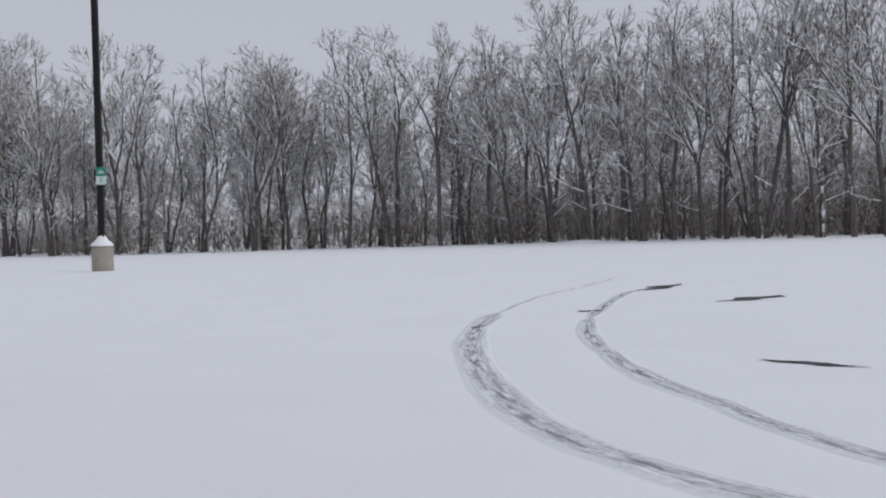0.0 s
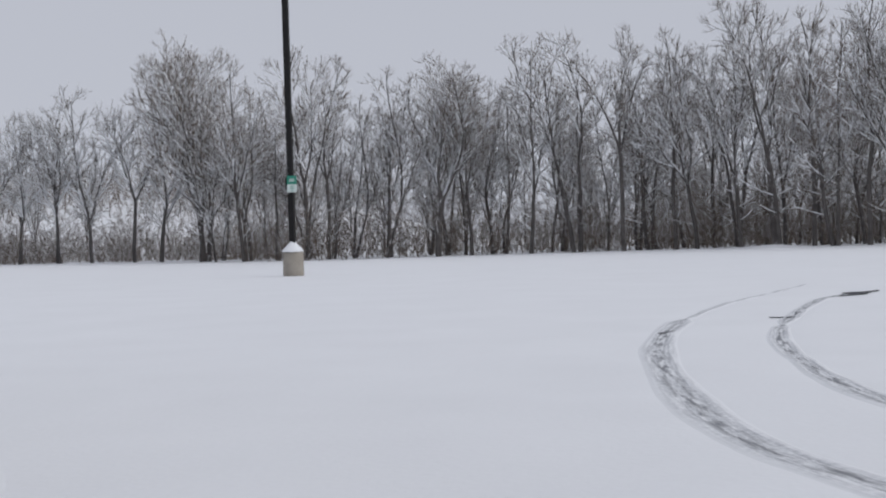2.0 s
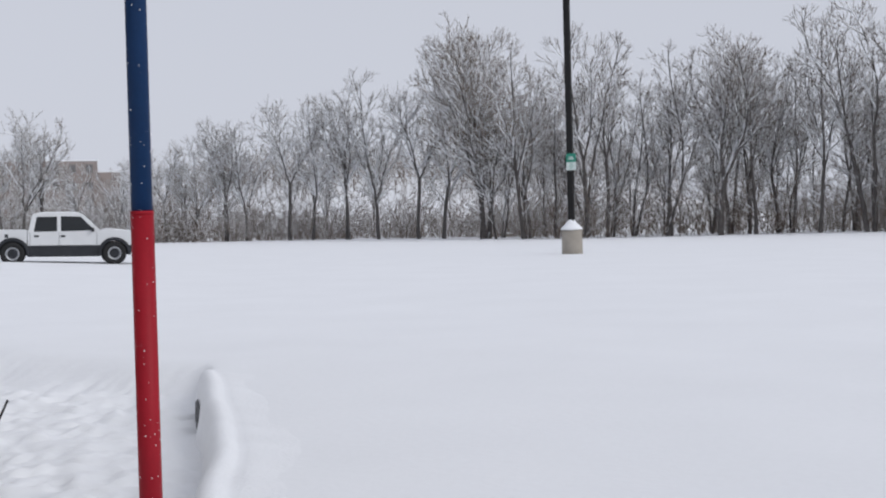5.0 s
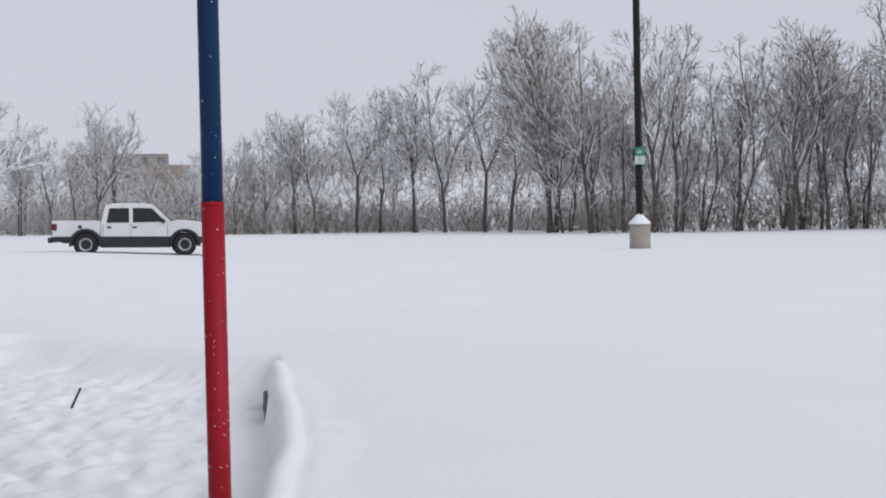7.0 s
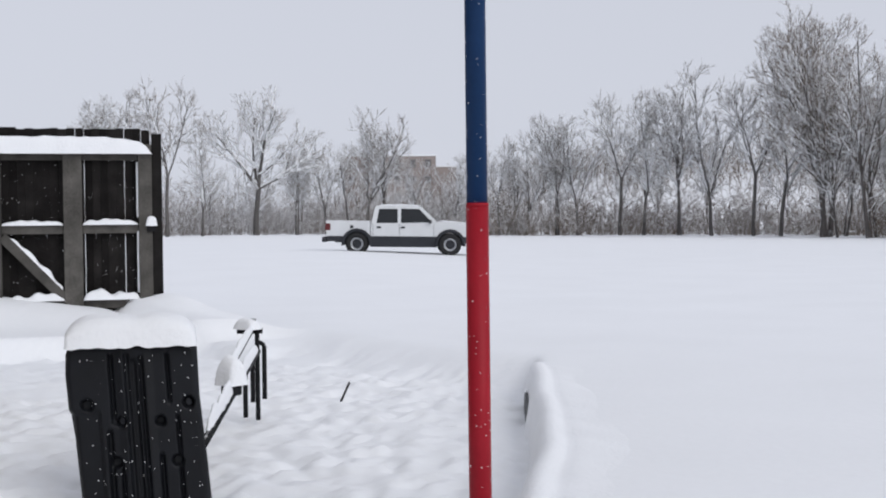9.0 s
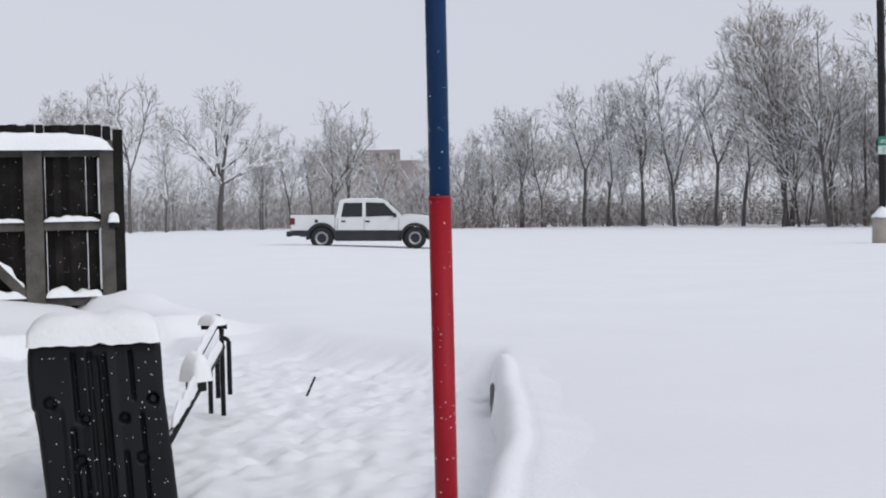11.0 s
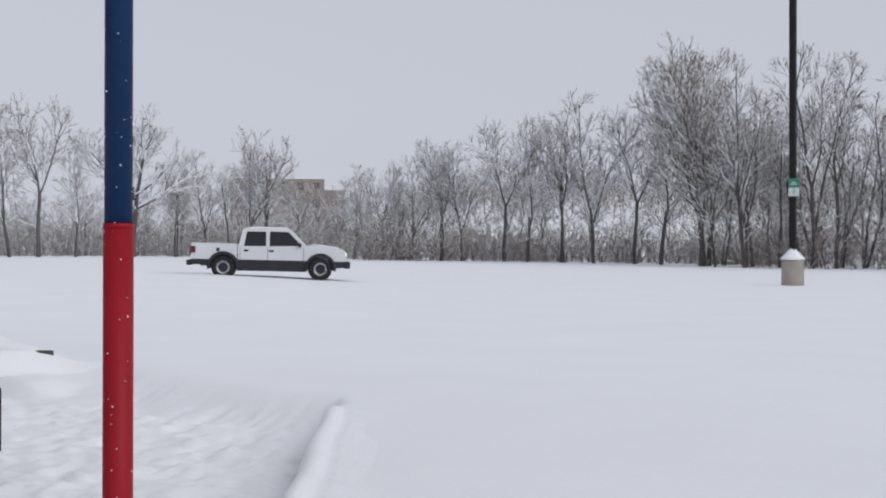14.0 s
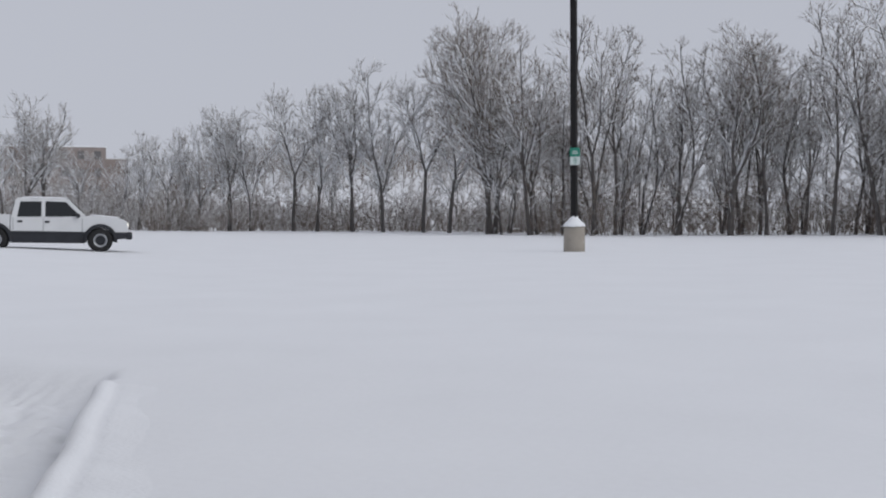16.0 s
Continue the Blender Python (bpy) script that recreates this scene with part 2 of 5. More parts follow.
def ground_z(x, y):
    x, y = np.asarray(x, float), np.asarray(y, float)
    r = np.hypot(x, y)
    az = np.degrees(np.arctan2(-x, y))
    z = 0.30 * smooth(55, 105, r) * smooth(16, 34, az) + 0.36 * smooth(10, 42, r) * smooth(34, 47, az)
    # the wooded slope far behind the lot
    z = z + 9.5 * smooth(128, 205, r) * smooth(8, 17, az) * smooth(41, 33, az) + 3.0 * smooth(210, 400, r)
    z = z + 0.035 * waves(x, y, 9.0, 3) * smooth(4, 12, r) * smooth(160, 40, r)
    z = z + 0.012 * waves(x, y, 1.9, 5) * smooth(60, 20, r)
    # sunken bed beside the kerb
    side = (x - KERB_A.x) * KDIR.y - (y - KERB_A.y) * KDIR.x
    far_d = Vector((EDGING_END.x - KERB_A.x, EDGING_END.y - KERB_A.y)).normalized()
    far = (x - KERB_A.x) * far_d.y - (y - KERB_A.y) * far_d.x
    left_d = Vector((-0.60, -0.80))
    plat = (x - EDGING_END.x) * left_d.y - (y - EDGING_END.y) * left_d.x
    off = np.where(side > 0, np.abs(side), 0.0)
    close = (np.abs(side) < 0.8) & (y > 0.5) & (y < 9) & (x > -7) & (x < 0)
    if close.any():
        d = np.full(int(close.sum()), 9.0)
        for px, py in KERB_CURVE:
            d = np.minimum(d, np.hypot(x[close] - px, y[close] - py))
        off[close] = np.where(side[close] > -0.12, d, 0.0)
    bed = smooth(0.0, 0.085, off) * smooth(0.3, 1.5, y) * smooth(-0.25, 0.5, -far)
    bed = bed * smooth(0.60, 0.72, -plat)
    along = (x - KERB_A.x) * KDIR.x + (y - KERB_A.y) * KDIR.y
    bed = np.where((side < 0.02) & (along < 0.9), 0.0, bed)
    near = smooth(40, 20, r)
    z = z - near * bed * (0.22 - 0.006 * lumps(x, y, 0.42) - 0.014 * lumps(x + 3, y, 0.20) - 0.020 * lumps(x + 9, y, 0.11) - 0.022 * lumps(y + 4, x, 0.065) + 0.16 * np.exp(-((x + 4.6) ** 2 + (y - 3.2) ** 2) / 1.3))
    z = z - near * bed * 0.02 * np.exp(-((off - 0.17) / 0.07) ** 2)
    # edging that runs from the fence post
    de, te = line_dist(x, y, POST_END, EDGING_END)
    z = z + near * 0.10 * smooth(1.0, 0.72, te) * np.exp(-(de / 0.2) ** 2) * (1 + 0.3 * waves(x, y, 0.7, 15))
    db, tb = line_dist(x, y, POST_END, POST_END + left_d * 7)
    z = z + near * (0.13 + 0.9 * tb) * np.exp(-(db / 0.6) ** 2)
    # low terrace in front of the edging
    ye = 7.75 + 0.14 * (-9.0 - x) + 0.12 * lumps(x, y * 0 + 3.0, 0.9)
    z = z + near * smooth(-8.6, -9.1, x) * (0.13 * smooth(-0.04, 0.05, y - ye) * smooth(1.0, 0.35, y - ye) - 0.05 * np.exp(-((y - ye + 0.09) / 0.07) ** 2))
    # ridge ploughed to the far side of the lot
    ridge = smooth(-30, 10, x) * np.exp(-((y - 75 + 0.05 * x) / 2.2) ** 2)
    z = z + ridge * (0.08 + 0.42 * np.exp(-((x - 6.3) / 1.6) ** 2)) * (1 + 0.6 * waves(x, y, 7, 17))
    # ruts
    sel = (x > -1.5) & (x < 5) & (y > 2) & (y < 27)
    if sel.any():
        xs, ys = x[sel], y[sel]
        for c in RUTS:
            d = np.full(xs.shape, 9.0)
            for px, py in c[::2]:
                d = np.minimum(d, np.hypot(xs - px, ys - py))
            z[sel] += -0.008 * np.exp(-(d / 0.16) ** 2)
    return z


GRID_X = [(-11.5, 0.08), (-8.2, 0.036), (-2.2, 0.11), (4.0, 0)]
GRID_Y = [(2.6, 0.036), (7.6, 0.10), (15.5, 0)]


def spread(bands, far, grow=1.16):
    """Grid lines: given steps within the bands, ever wider ones outside."""
    a = []
    for (lo, step), (hi, _) in zip(bands, bands[1:]):
        a += list(np.arange(lo, hi - step * 0.4, step))
    v, st = bands[-1][0], bands[-2][1]
    while v < far:
        a.append(v)
        st = min(st * grow, 120)
        v += st
    v, st = bands[0][0], bands[0][1]
    while v > -far:
        st = min(st * grow, 120)
        v -= st
        a.insert(0, v)
    return np.array(a)


def build_ground():
    xs, ys = spread(GRID_X, 2600), spread(GRID_Y, 2600)
    gx, gy = np.meshgrid(xs, ys)
    gz = ground_z(gx, gy)
    nx, ny = len(xs), len(ys)
    co = np.stack([gx.ravel(), gy.ravel(), gz.ravel()], 1)
    i = np.arange(nx * ny).reshape(ny, nx)
    quads = np.stack([i[:-1, :-1], i[:-1, 1:], i[1:, 1:], i[1:, :-1]], -1).reshape(-1, 4)
    me = quad_mesh("ground", co, quads, SNOW)
    for p in me.polygons:
        p.use_smooth = True
    return tagged(new("ground", me), "snow-covered parking lot and sunken bed", "snow ground", kind="structure")


def quad_mesh(name, co, quads, mat):
    me = bpy.data.meshes.new(name)
    me.vertices.add(len(co))
    me.vertices.foreach_set("co", np.asarray(co, "f").ravel())
    me.loops.add(quads.size)
    me.loops.foreach_set("vertex_index", quads.astype("i").ravel())
    me.polygons.add(len(quads))
    me.polygons.foreach_set("loop_start", np.arange(0, quads.size, 4, dtype="i"))
    me.update(calc_edges=True)
    me.materials.append(mat)
    return me


def gz1(x, y):
    return float(ground_z(np.array([x]), np.array([y]))[0])


build_ground()


def rut_material(name, bold, core):
    """Pressed snow: streaks that run along the track, tread marks across it, slush in the middle."""
    m = bpy.data.materials.new(name)
    m.use_nodes = True
    n, l = m.node_tree.nodes, m.node_tree.links
    b = n["Principled BSDF"]
    b.inputs["Roughness"].default_value = 0.8
    b.inputs["Specular IOR Level"].default_value = 0.2
    uv = n.new("ShaderNodeUVMap")
    sep = n.new("ShaderNodeSeparateXYZ")
    l.new(uv.outputs[0], sep.inputs[0])

    def op(kind, x, y, clamp=False):
        o = n.new("ShaderNodeMath")
        o.operation, o.use_clamp = kind, clamp
        for i, v in enumerate((x, y)):
            if isinstance(v, (int, float)):
                o.inputs[i].default_value = v
            else:
                l.new(v, o.inputs[i])
        return o.outputs[0]

    def streak(across, along, detail):
        c = n.new("ShaderNodeCombineXYZ")
        l.new(op("MULTIPLY", sep.outputs[0], across), c.inputs[0])
        l.new(op("MULTIPLY", sep.outputs[1], along), c.inputs[1])
        t = n.new("ShaderNodeTexNoise")
        t.inputs["Scale"].default_value, t.inputs["Detail"].default_value = 1.0, detail
        l.new(c.outputs[0], t.inputs["Vector"])
        return t.outputs[0]

    middle = op("SUBTRACT", 1.0, op("ABSOLUTE", op("MULTIPLY_ADD", sep.outputs[0], 2.0), 0.0))
    n_mid = middle.node.inputs[1].links[0].from_node.inputs[0].links[0].from_node
    n_mid.inputs[2].default_value = -1.0
    soft = n.new("ShaderNodeMapRange")
    soft.interpolation_type = "SMOOTHSTEP"
    soft.inputs["From Min"].default_value, soft.inputs["From Max"].default_value = 0.0, 0.55
    l.new(middle, soft.inputs["Value"])
    mix_n = op("ADD", op("MULTIPLY", streak(13.0, 1.1, 4), 0.75), op("MULTIPLY", streak(9.0, 17.0, 3), 0.45))
    mask = op("MULTIPLY", op("MULTIPLY", op("SUBTRACT", mix_n, 0.47), 3.6, True), soft.outputs[0])
    mask = op("MULTIPLY", mask, bold, True)
    centre = n.new("ShaderNodeMapRange")
    centre.interpolation_type = "SMOOTHSTEP"
    centre.inputs["From Min"].default_value, centre.inputs["From Max"].default_value = 0.45, 0.85
    l.new(middle, centre.inputs["Value"])
    dark = op("MULTIPLY", op("MULTIPLY", op("SUBTRACT", streak(7.0, 2.2, 5), 0.46), 6.0, True), centre.outputs[0])
    dark = op("MULTIPLY", dark, core, True)
    c1 = n.new("ShaderNodeMixRGB")
    c1.inputs[1].default_value, c1.inputs[2].default_value = (0.86, 0.87, 0.89, 1), (0.44, 0.45, 0.475, 1)
    l.new(mask, c1.inputs[0])
    c2 = n.new("ShaderNodeMixRGB")
    c2.inputs[2].default_value = (0.12, 0.125, 0.14, 1)
    l.new(dark, c2.inputs[0])
    l.new(c1.outputs[0], c2.inputs[1])
    l.new(c2.outputs[0], b.inputs["Base Color"])
    return m


def rut_ribbon(points, width, mat, label, seed, first, last, relief=1.0):
    """One wheel's track: a pressed trough with crumbled ridges of snow beside it."""
    n0 = len(points)
    pts = points[int(first * n0):int(last * n0)]
    n = len(pts)
    d = np.gradient(pts, axis=0)
    step = np.hypot(d[:, 0], d[:, 1])
    nrm = np.stack([-d[:, 1], d[:, 0]], 1) / np.maximum(1e-6, step)[:, None]
    k = 19
    cols = np.linspace(-1, 1, k)
    fade = np.clip(np.minimum(np.arange(n), np.arange(n)[::-1]) / 10, 0.15, 1)
    half = width / 2 * (0.95 + 0.08 * np.sin(np.cumsum(step) * 1.7 + seed)) * fade
    co = pts[:, None, :] + nrm[:, None, :] * (cols[None, :, None] * half[:, None, None])
    flat = co.reshape(-1, 2)
    x, y = flat[:, 0], flat[:, 1]
    a = np.abs(np.tile(cols, n))
    rise = 0.016 * np.exp(-((a - 0.62) / 0.16) ** 2) * (0.5 + 0.9 * np.abs(lumps(x + seed, y, 0.09)) + 0.5 * lumps(x, y + seed, 0.3))
    tread = 0.006 * lumps(x, y + seed, 0.05) * (a < 0.5)
    z = ground_z(x.copy(), y.copy()) + relief * (0.004 * (1 - a ** 4) + 0.3 * rise * (a < 0.95) + tread) + 0.003 - 0.005 * a ** 6
    i = np.arange(n * k).reshape(n, k)
    quads = np.stack([i[:-1, :-1], i[:-1, 1:], i[1:, 1:], i[1:, :-1]], -1).reshape(-1, 4)
    me = quad_mesh("tyre_track", np.column_stack([flat, z]), quads, mat)
    u = np.tile((cols + 1) / 2, n)
    v = np.repeat(np.cumsum(step), k)
    layer = me.uv_layers.new(name="track")
    layer.data.foreach_set("uv", np.stack([u, v], 1)[quads.ravel()].astype("f").ravel())
    for p in me.polygons:
        p.use_smooth = True
    return tagged(new("tyre_track", me), label, "tyre track", "tyre tracks in the snow", "stuff")


RUT_BOLD = rut_material("pressed_snow_and_slush", 0.9, 0.75)
RUT_FAINT = rut_material("faint_pressed_snow", 0.8, 0.5)
RUT_DARK = rut_material("slush_smear", 1.0, 0.95)
rut_ribbon(RUTS[0], 0.38, RUT_BOLD, "broad grey tyre rut pressed into fresh snow", 1.0, 0.435, 1.0)
rut_ribbon(RUTS[0], 0.16, RUT_FAINT, "faint tyre line curving away in the snow", 2.0, 0.02, 0.45, 0.7)
rut_ribbon(RUTS[1], 0.24, RUT_DARK, "tyre rut with dark slush at its bend", 3.0, 0.03, 0.42)
rut_ribbon(RUTS[1], 0.27, RUT_BOLD, "grey tyre rut pressed into fresh snow", 4.0, 0.40, 1.0)


def bare_patch(a, b, width, seed):
    g = np.random.RandomState(seed)
    a, b = np.array(a), np.array(b)
    n = 26
    d = (b - a) / n
    nrm = np.array([-d[1], d[0]]) / np.hypot(*d)
    co, quads = [], []
    for i in range(n + 1):
        t = i / n
        c = a + d * i + nrm * 0.14 * width * math.sin(i * 0.5 + seed)
        w = width * 1.15 * (math.sin(math.pi * (0.02 + 0.96 * t))) ** 1.3 * g.uniform(0.55, 1.15)
        for s in (-0.5, 0.5):
            q = c + nrm * s * w
            co.append((q[0], q[1], gz1(q[0], q[1]) + 0.008))
    for i in range(n):
        quads.append((2 * i, 2 * i + 2, 2 * i + 3, 2 * i + 1))
    me = quad_mesh("bare_patch", np.array(co), np.array(quads), WET)
    return tagged(new("bare_patch", me), "dark wet asphalt showing through the snow", "asphalt patch", kind="structure")


bare_patch((3.25, 15.9), (4.4, 17.1), 0.45, 1)
bare_patch((2.25, 9.15), (2.9, 8.42), 0.14, 2)
bare_patch((1.30, 15.0), (1.72, 15.15), 0.25, 5)
bare_patch((-0.02, 12.9), (0.22, 13.5), 0.12, 8)
bare_patch((2.6, 19.5), (3.6, 21.5), 0.4, 6)


# ---------------------------------------------------------------- trees
def grow(seed, height, wide=0.26, clear=0.28, stems=1, leaders=3, spread=20, side=9, depth=3, low=0.30, twigs=3, twig_len=0.55,
         girth=0.0125, lean=0.0, wander=0.085, top=0.9, droop=0.0):
    """Segments (start, end, r0, r1, level) of one bare tree at the origin: a trunk that forks into curving leaders,
    limbs that arch out and up, shorter and shorter branches, and fans of fine twigs inside a rounded crown."""
    g = random.Random(seed)
    segs = []
    rx = height * wide
    zc = height * (0.5 + clear * 0.42)
    rz = height - zc

    def inside(p):
        """Below 1 within the crown's outline."""
        k = noise.noise(Vector((p.x * 0.35 + seed, p.y * 0.35, p.z * 0.35)))
        dz = (p.z - zc) / (rz if p.z > zc else zc * 1.05)
        dx, dy = (p.x - lean * p.z) / rx, p.y / rx
        return ((dx * dx + dy * dy) ** 1.3 + abs(dz) ** 2.6) ** 0.385 - 0.22 * k

    def around(d, deg, turn):
        s = d.orthogonal().normalized()
        s.rotate(Matrix.Rotation(turn, 3, d))
        a = radians(deg)
        return (d * math.cos(a) + s * math.sin(a)).normalized()

    def fan(p, d, count, size):
        for t in range(count):
            e = (around(d, g.uniform(6, 40), g.uniform(0, 6.283)) + Vector((0, 0, 0.35))).normalized()
            segs.append((p, p + e * size * g.uniform(0.55, 1.25), 0.0105, 0.0, 9))

    def limb(p, d, length, r, level, kids, rise):
        step = 0.85 if level <= 1 else 0.6
        n = max(2, int(length / step))
        turn = g.uniform(0, 6.283)
        bend = Vector((g.gauss(0, 1), g.gauss(0, 1), g.gauss(0, 0.4))) * wander * 0.5
        pts, dirs, rad = [p], [d], [r]
        for i in range(n):
            if g.random() < 0.4:
                bend = Vector((g.gauss(0, 1), g.gauss(0, 1), g.gauss(0, 0.4))) * wander * 0.6
            d = (d + bend + Vector((g.gauss(0, 1), g.gauss(0, 1), g.gauss(0, 0.6))) * wander * 0.8 + Vector((0, 0, rise))).normalized()
            q = p + d * length / n
            rr = max(0.013, r * (1 - 0.72 * (i + 1) / n))
            segs.append((p, q, rad[-1], rr, level))
            p = q
            pts.append(p)
            dirs.append(d)
            rad.append(rr)
            if inside(p) > 1.0 and (level > 0 or i > n * 0.5):
                break
        m = len(pts) - 1
        if level >= depth:
            for i in range(1, m + 1):
                fan(pts[i], dirs[i], twigs, twig_len)
            return
        first = low if level == 0 else 0.22
        for k in range(kids):
            f = (k + g.random()) / kids
            t = first + (0.99 - first) * f
            i = min(m - 1, int(t * m))
            b = pts[i].lerp(pts[i + 1], t * m - i)
            turn += 2.4 + g.uniform(-0.6, 0.6)
            if level == 0:
                ln = rx * (1.05 - 0.45 * f) * g.uniform(0.65, 1.15)
                dd = around(dirs[i], g.uniform(34, 58) - 12 * f, turn)
                limb(b, dd, ln, max(0.032, rad[i] * 0.55), 1, max(4, int(ln * 1.9)), 0.13 - droop)
            else:
                ln = max(0.7, length * g.uniform(0.30, 0.52) * (1.1 - 0.5 * f))
                dd = around(dirs[i], g.uniform(24, 48), turn)
                limb(b, dd, ln, max(0.019, rad[i] * 0.58), level + 1, max(2, int(ln * 1.9)), 0.16 - droop)
        fan(pts[-1], dirs[-1], twigs + 1, twig_len)

    for st in range(stems):
        a0 = g.uniform(0, 6.283)
        tilt = 0.0 if stems == 1 else g.uniform(0.05, 0.17)
        d = Vector((lean + tilt * math.cos(a0 + st * 2.3), tilt * math.sin(a0 + st * 2.3), 1)).normalized()
        p = Vector((0.32 * math.cos(a0 + st * 2.3), 0.32 * math.sin(a0 + st * 2.3), -0.15)) if stems > 1 else Vector((0, 0, -0.15))
        r = height * girth * (1.0 if st == 0 else 0.8)
        zf = height * clear * g.uniform(0.8, 1.2)
        n = max(3, int(zf / 0.9))
        r0 = r * 1.15
        for i in range(n):
            d = (d + Vector((g.gauss(0, 0.045), g.gauss(0, 0.045), 0))).normalized()
            q = p + d * zf / n
            r1 = r * (1 - 0.22 * (i + 1) / n)
            segs.append((p, q, r0, r1, 0))
            p, r0 = q, r1
            if i > 0 and g.random() < 0.9:
                limb(p, around(d, g.uniform(48, 78), g.uniform(0, 6.283)), g.uniform(0.9, 2.4), 0.024, 2, 4, 0.05 - droop)
        turn = g.uniform(0, 6.283)
        count = leaders if st == 0 else max(1, leaders - 1)
        for k in range(count):
            deg = g.uniform(0.15, 0.5) * spread if k == 0 else g.uniform(0.75, 1.3) * spread
            dd = around(d, deg, turn + k * 6.283 / count + g.uniform(-0.4, 0.4))
            limb(p, dd, (height * (0.98 if k == 0 else g.uniform(0.82, 0.95)) * top / 0.9 - p.z), r0 * (0.85 if k == 0 else 0.68), 0, side, 0.035)
    return segs


def segment_mesh(name, segs, sides, mat):
    """Tapered sticks; those that end in a point are three-sided spikes."""
    if not segs:
        return None
    a = np.array([s[0][:] for s in segs])
    b = np.array([s[1][:] for s in segs])
    ra = np.array([s[2] for s in segs])
    rb = np.array([s[3] for s in segs])
    d = b - a
    d /= np.maximum(1e-6, np.linalg.norm(d, axis=1))[:, None]
    ref = np.where(np.abs(d[:, 2:3]) > 0.95, np.array([[1.0, 0, 0]]), np.array([[0, 0, 1.0]]))
    u = np.cross(d, ref)
    u /= np.linalg.norm(u, axis=1)[:, None]
    v = np.cross(u, d)
    point = rb <= 0

    def ring(p, r, k):
        # an edge on top, so that two sides face the sky
        t = 2 * math.pi * (k + 0.25) / sides + (math.pi / 2 if sides == 3 else 0)
        return p + (u * math.cos(t) + v * math.sin(t)) * r[:, None]

    stick, spike = ~point, point
    ns, nt = int(stick.sum()), int(spike.sum())
    co_s = np.stack([ring(p, r, k)[stick] for p, r in ((a, ra), (b, rb)) for k in range(sides)], 1).reshape(-1, 3)
    base = np.arange(ns) * (2 * sides)
    quads = np.concatenate([np.stack([base + k, base + (k + 1) % sides, base + sides + (k + 1) % sides, base + sides + k], 1) for k in range(sides)])
    co_t = np.stack([ring(a, ra, k)[spike] for k in range(sides)] + [b[spike]], 1).reshape(-1, 3)
    base = len(co_s) + np.arange(nt) * (sides + 1)
    tris = np.concatenate([np.stack([base + k, base + (k + 1) % sides, base + sides], 1) for k in range(sides)])
    loops = np.concatenate([quads.ravel(), tris.ravel()])
    starts = np.concatenate([np.arange(len(quads)) * 4, quads.size + np.arange(len(tris)) * 3])
    me = bpy.data.meshes.new(name)
    co = np.concatenate([co_s, co_t])
    me.vertices.add(len(co))
    me.vertices.foreach_set("co", np.asarray(co, "f").ravel())
    me.loops.add(len(loops))
    me.loops.foreach_set("vertex_index", loops.astype("i"))
    me.polygons.add(len(starts))
    me.polygons.foreach_set("loop_start", starts.astype("i"))
    me.update(calc_edges=True)
    me.materials.append(mat)
    return me


def make_tree(segs, bark, twig, label, group, thick):
    ob = new("tree")
    tagged(ob, label, "tree", group)
    trunk = new("trunk", segment_mesh("trunk", [s for s in segs if s[4] <= 1], 5, bark))
    trunk.parent = ob
    crown = new("crown", segment_mesh("crown", [s for s in segs if s[4] > 1], 3, twig))
    crown.parent = ob
    g = random.Random(len(segs))
    lying = []
    for a, b, r0, r1, level in segs:
        d = (b - a).normalized()
        if level < 3 and abs(d.z) < 0.93 and g.random() < 0.92:
            up = Vector((0, 0, 1)) - d * d.z
            w = (0.6 + 0.6 * g.random()) * thick * (1.5 if level <= 1 else 1.2)
            lying.append((a + up * r0 * 0.9, b + up * r1 * 0.9, min(0.075, r0 * 0.6 + 0.019) * w, min(0.075, r1 * 0.6 + 0.017) * w, level))
    snow = new("branch_snow", segment_mesh("branch_snow", lying, 3, SNOW_LUMP))
    snow.parent = ob
    tagged(snow, "snow lying along the limbs", kind="stuff")
    return ob


TALL = "tall bare grey-brown tree with snow lining its branches"
WIDE = "large bare tree with a rounded crown dusted with snow"
SMALL = "bare roadside tree whose thin branches carry fresh snow"
KINDS = {}


def kind_of(key, segs, bark, twig, label, group, thick=1.0):
    ob = make_tree(segs, bark, twig, label, group, thick)
    top = max(s[1].z for s in segs)
    KINDS[key] = [ob, top, False]


EDGE = "trees along the lot"
for k, (wide, clear, stems, leaders, lean, sp) in enumerate(((0.20, 0.34, 1, 3, 0.03, 17), (0.26, 0.30, 1, 4, -0.04, 24), (0.17, 0.40, 1, 2, 0.06, 14),
                                                           (0.22, 0.24, 2, 2, 0.0, 16), (0.15, 0.46, 1, 3, -0.07, 14), (0.24, 0.36, 2, 2, 0.05, 18))):
    kind_of(("tall", k), grow(300 + k, 15, wide, clear, stems, leaders, sp, 10, 3, 0.10, 4, 0.48, 0.0110, lean), BARK, TWIG, TALL, EDGE)
kind_of(("wide", 0), grow(340, 16, 0.31, 0.20, 2, 4, 25, 18, 3, 0.12, 5, 0.48, 0.0150), BARK, TWIG, WIDE, EDGE)
kind_of(("wide", 1), grow(341, 15, 0.34, 0.30, 1, 4, 30, 14, 3, 0.12, 5, 0.48, 0.0165), BARK, TWIG, WIDE, EDGE)
for k, (wide, clear, stems, lean) in enumerate(((0.26, 0.26, 1, 0.06), (0.22, 0.30, 2, -0.05), (0.30, 0.24, 1, -0.10), (0.20, 0.34, 1, 0.02))):
    kind_of(("small", k), grow(360 + k, 10.5, wide, clear, stems, 3, 20, 9, 3, 0.1, 4, 0.42, 0.0125, lean, 0.10), FROST_BARK, FROST_HAZE_TWIG, SMALL, EDGE, 1.15)
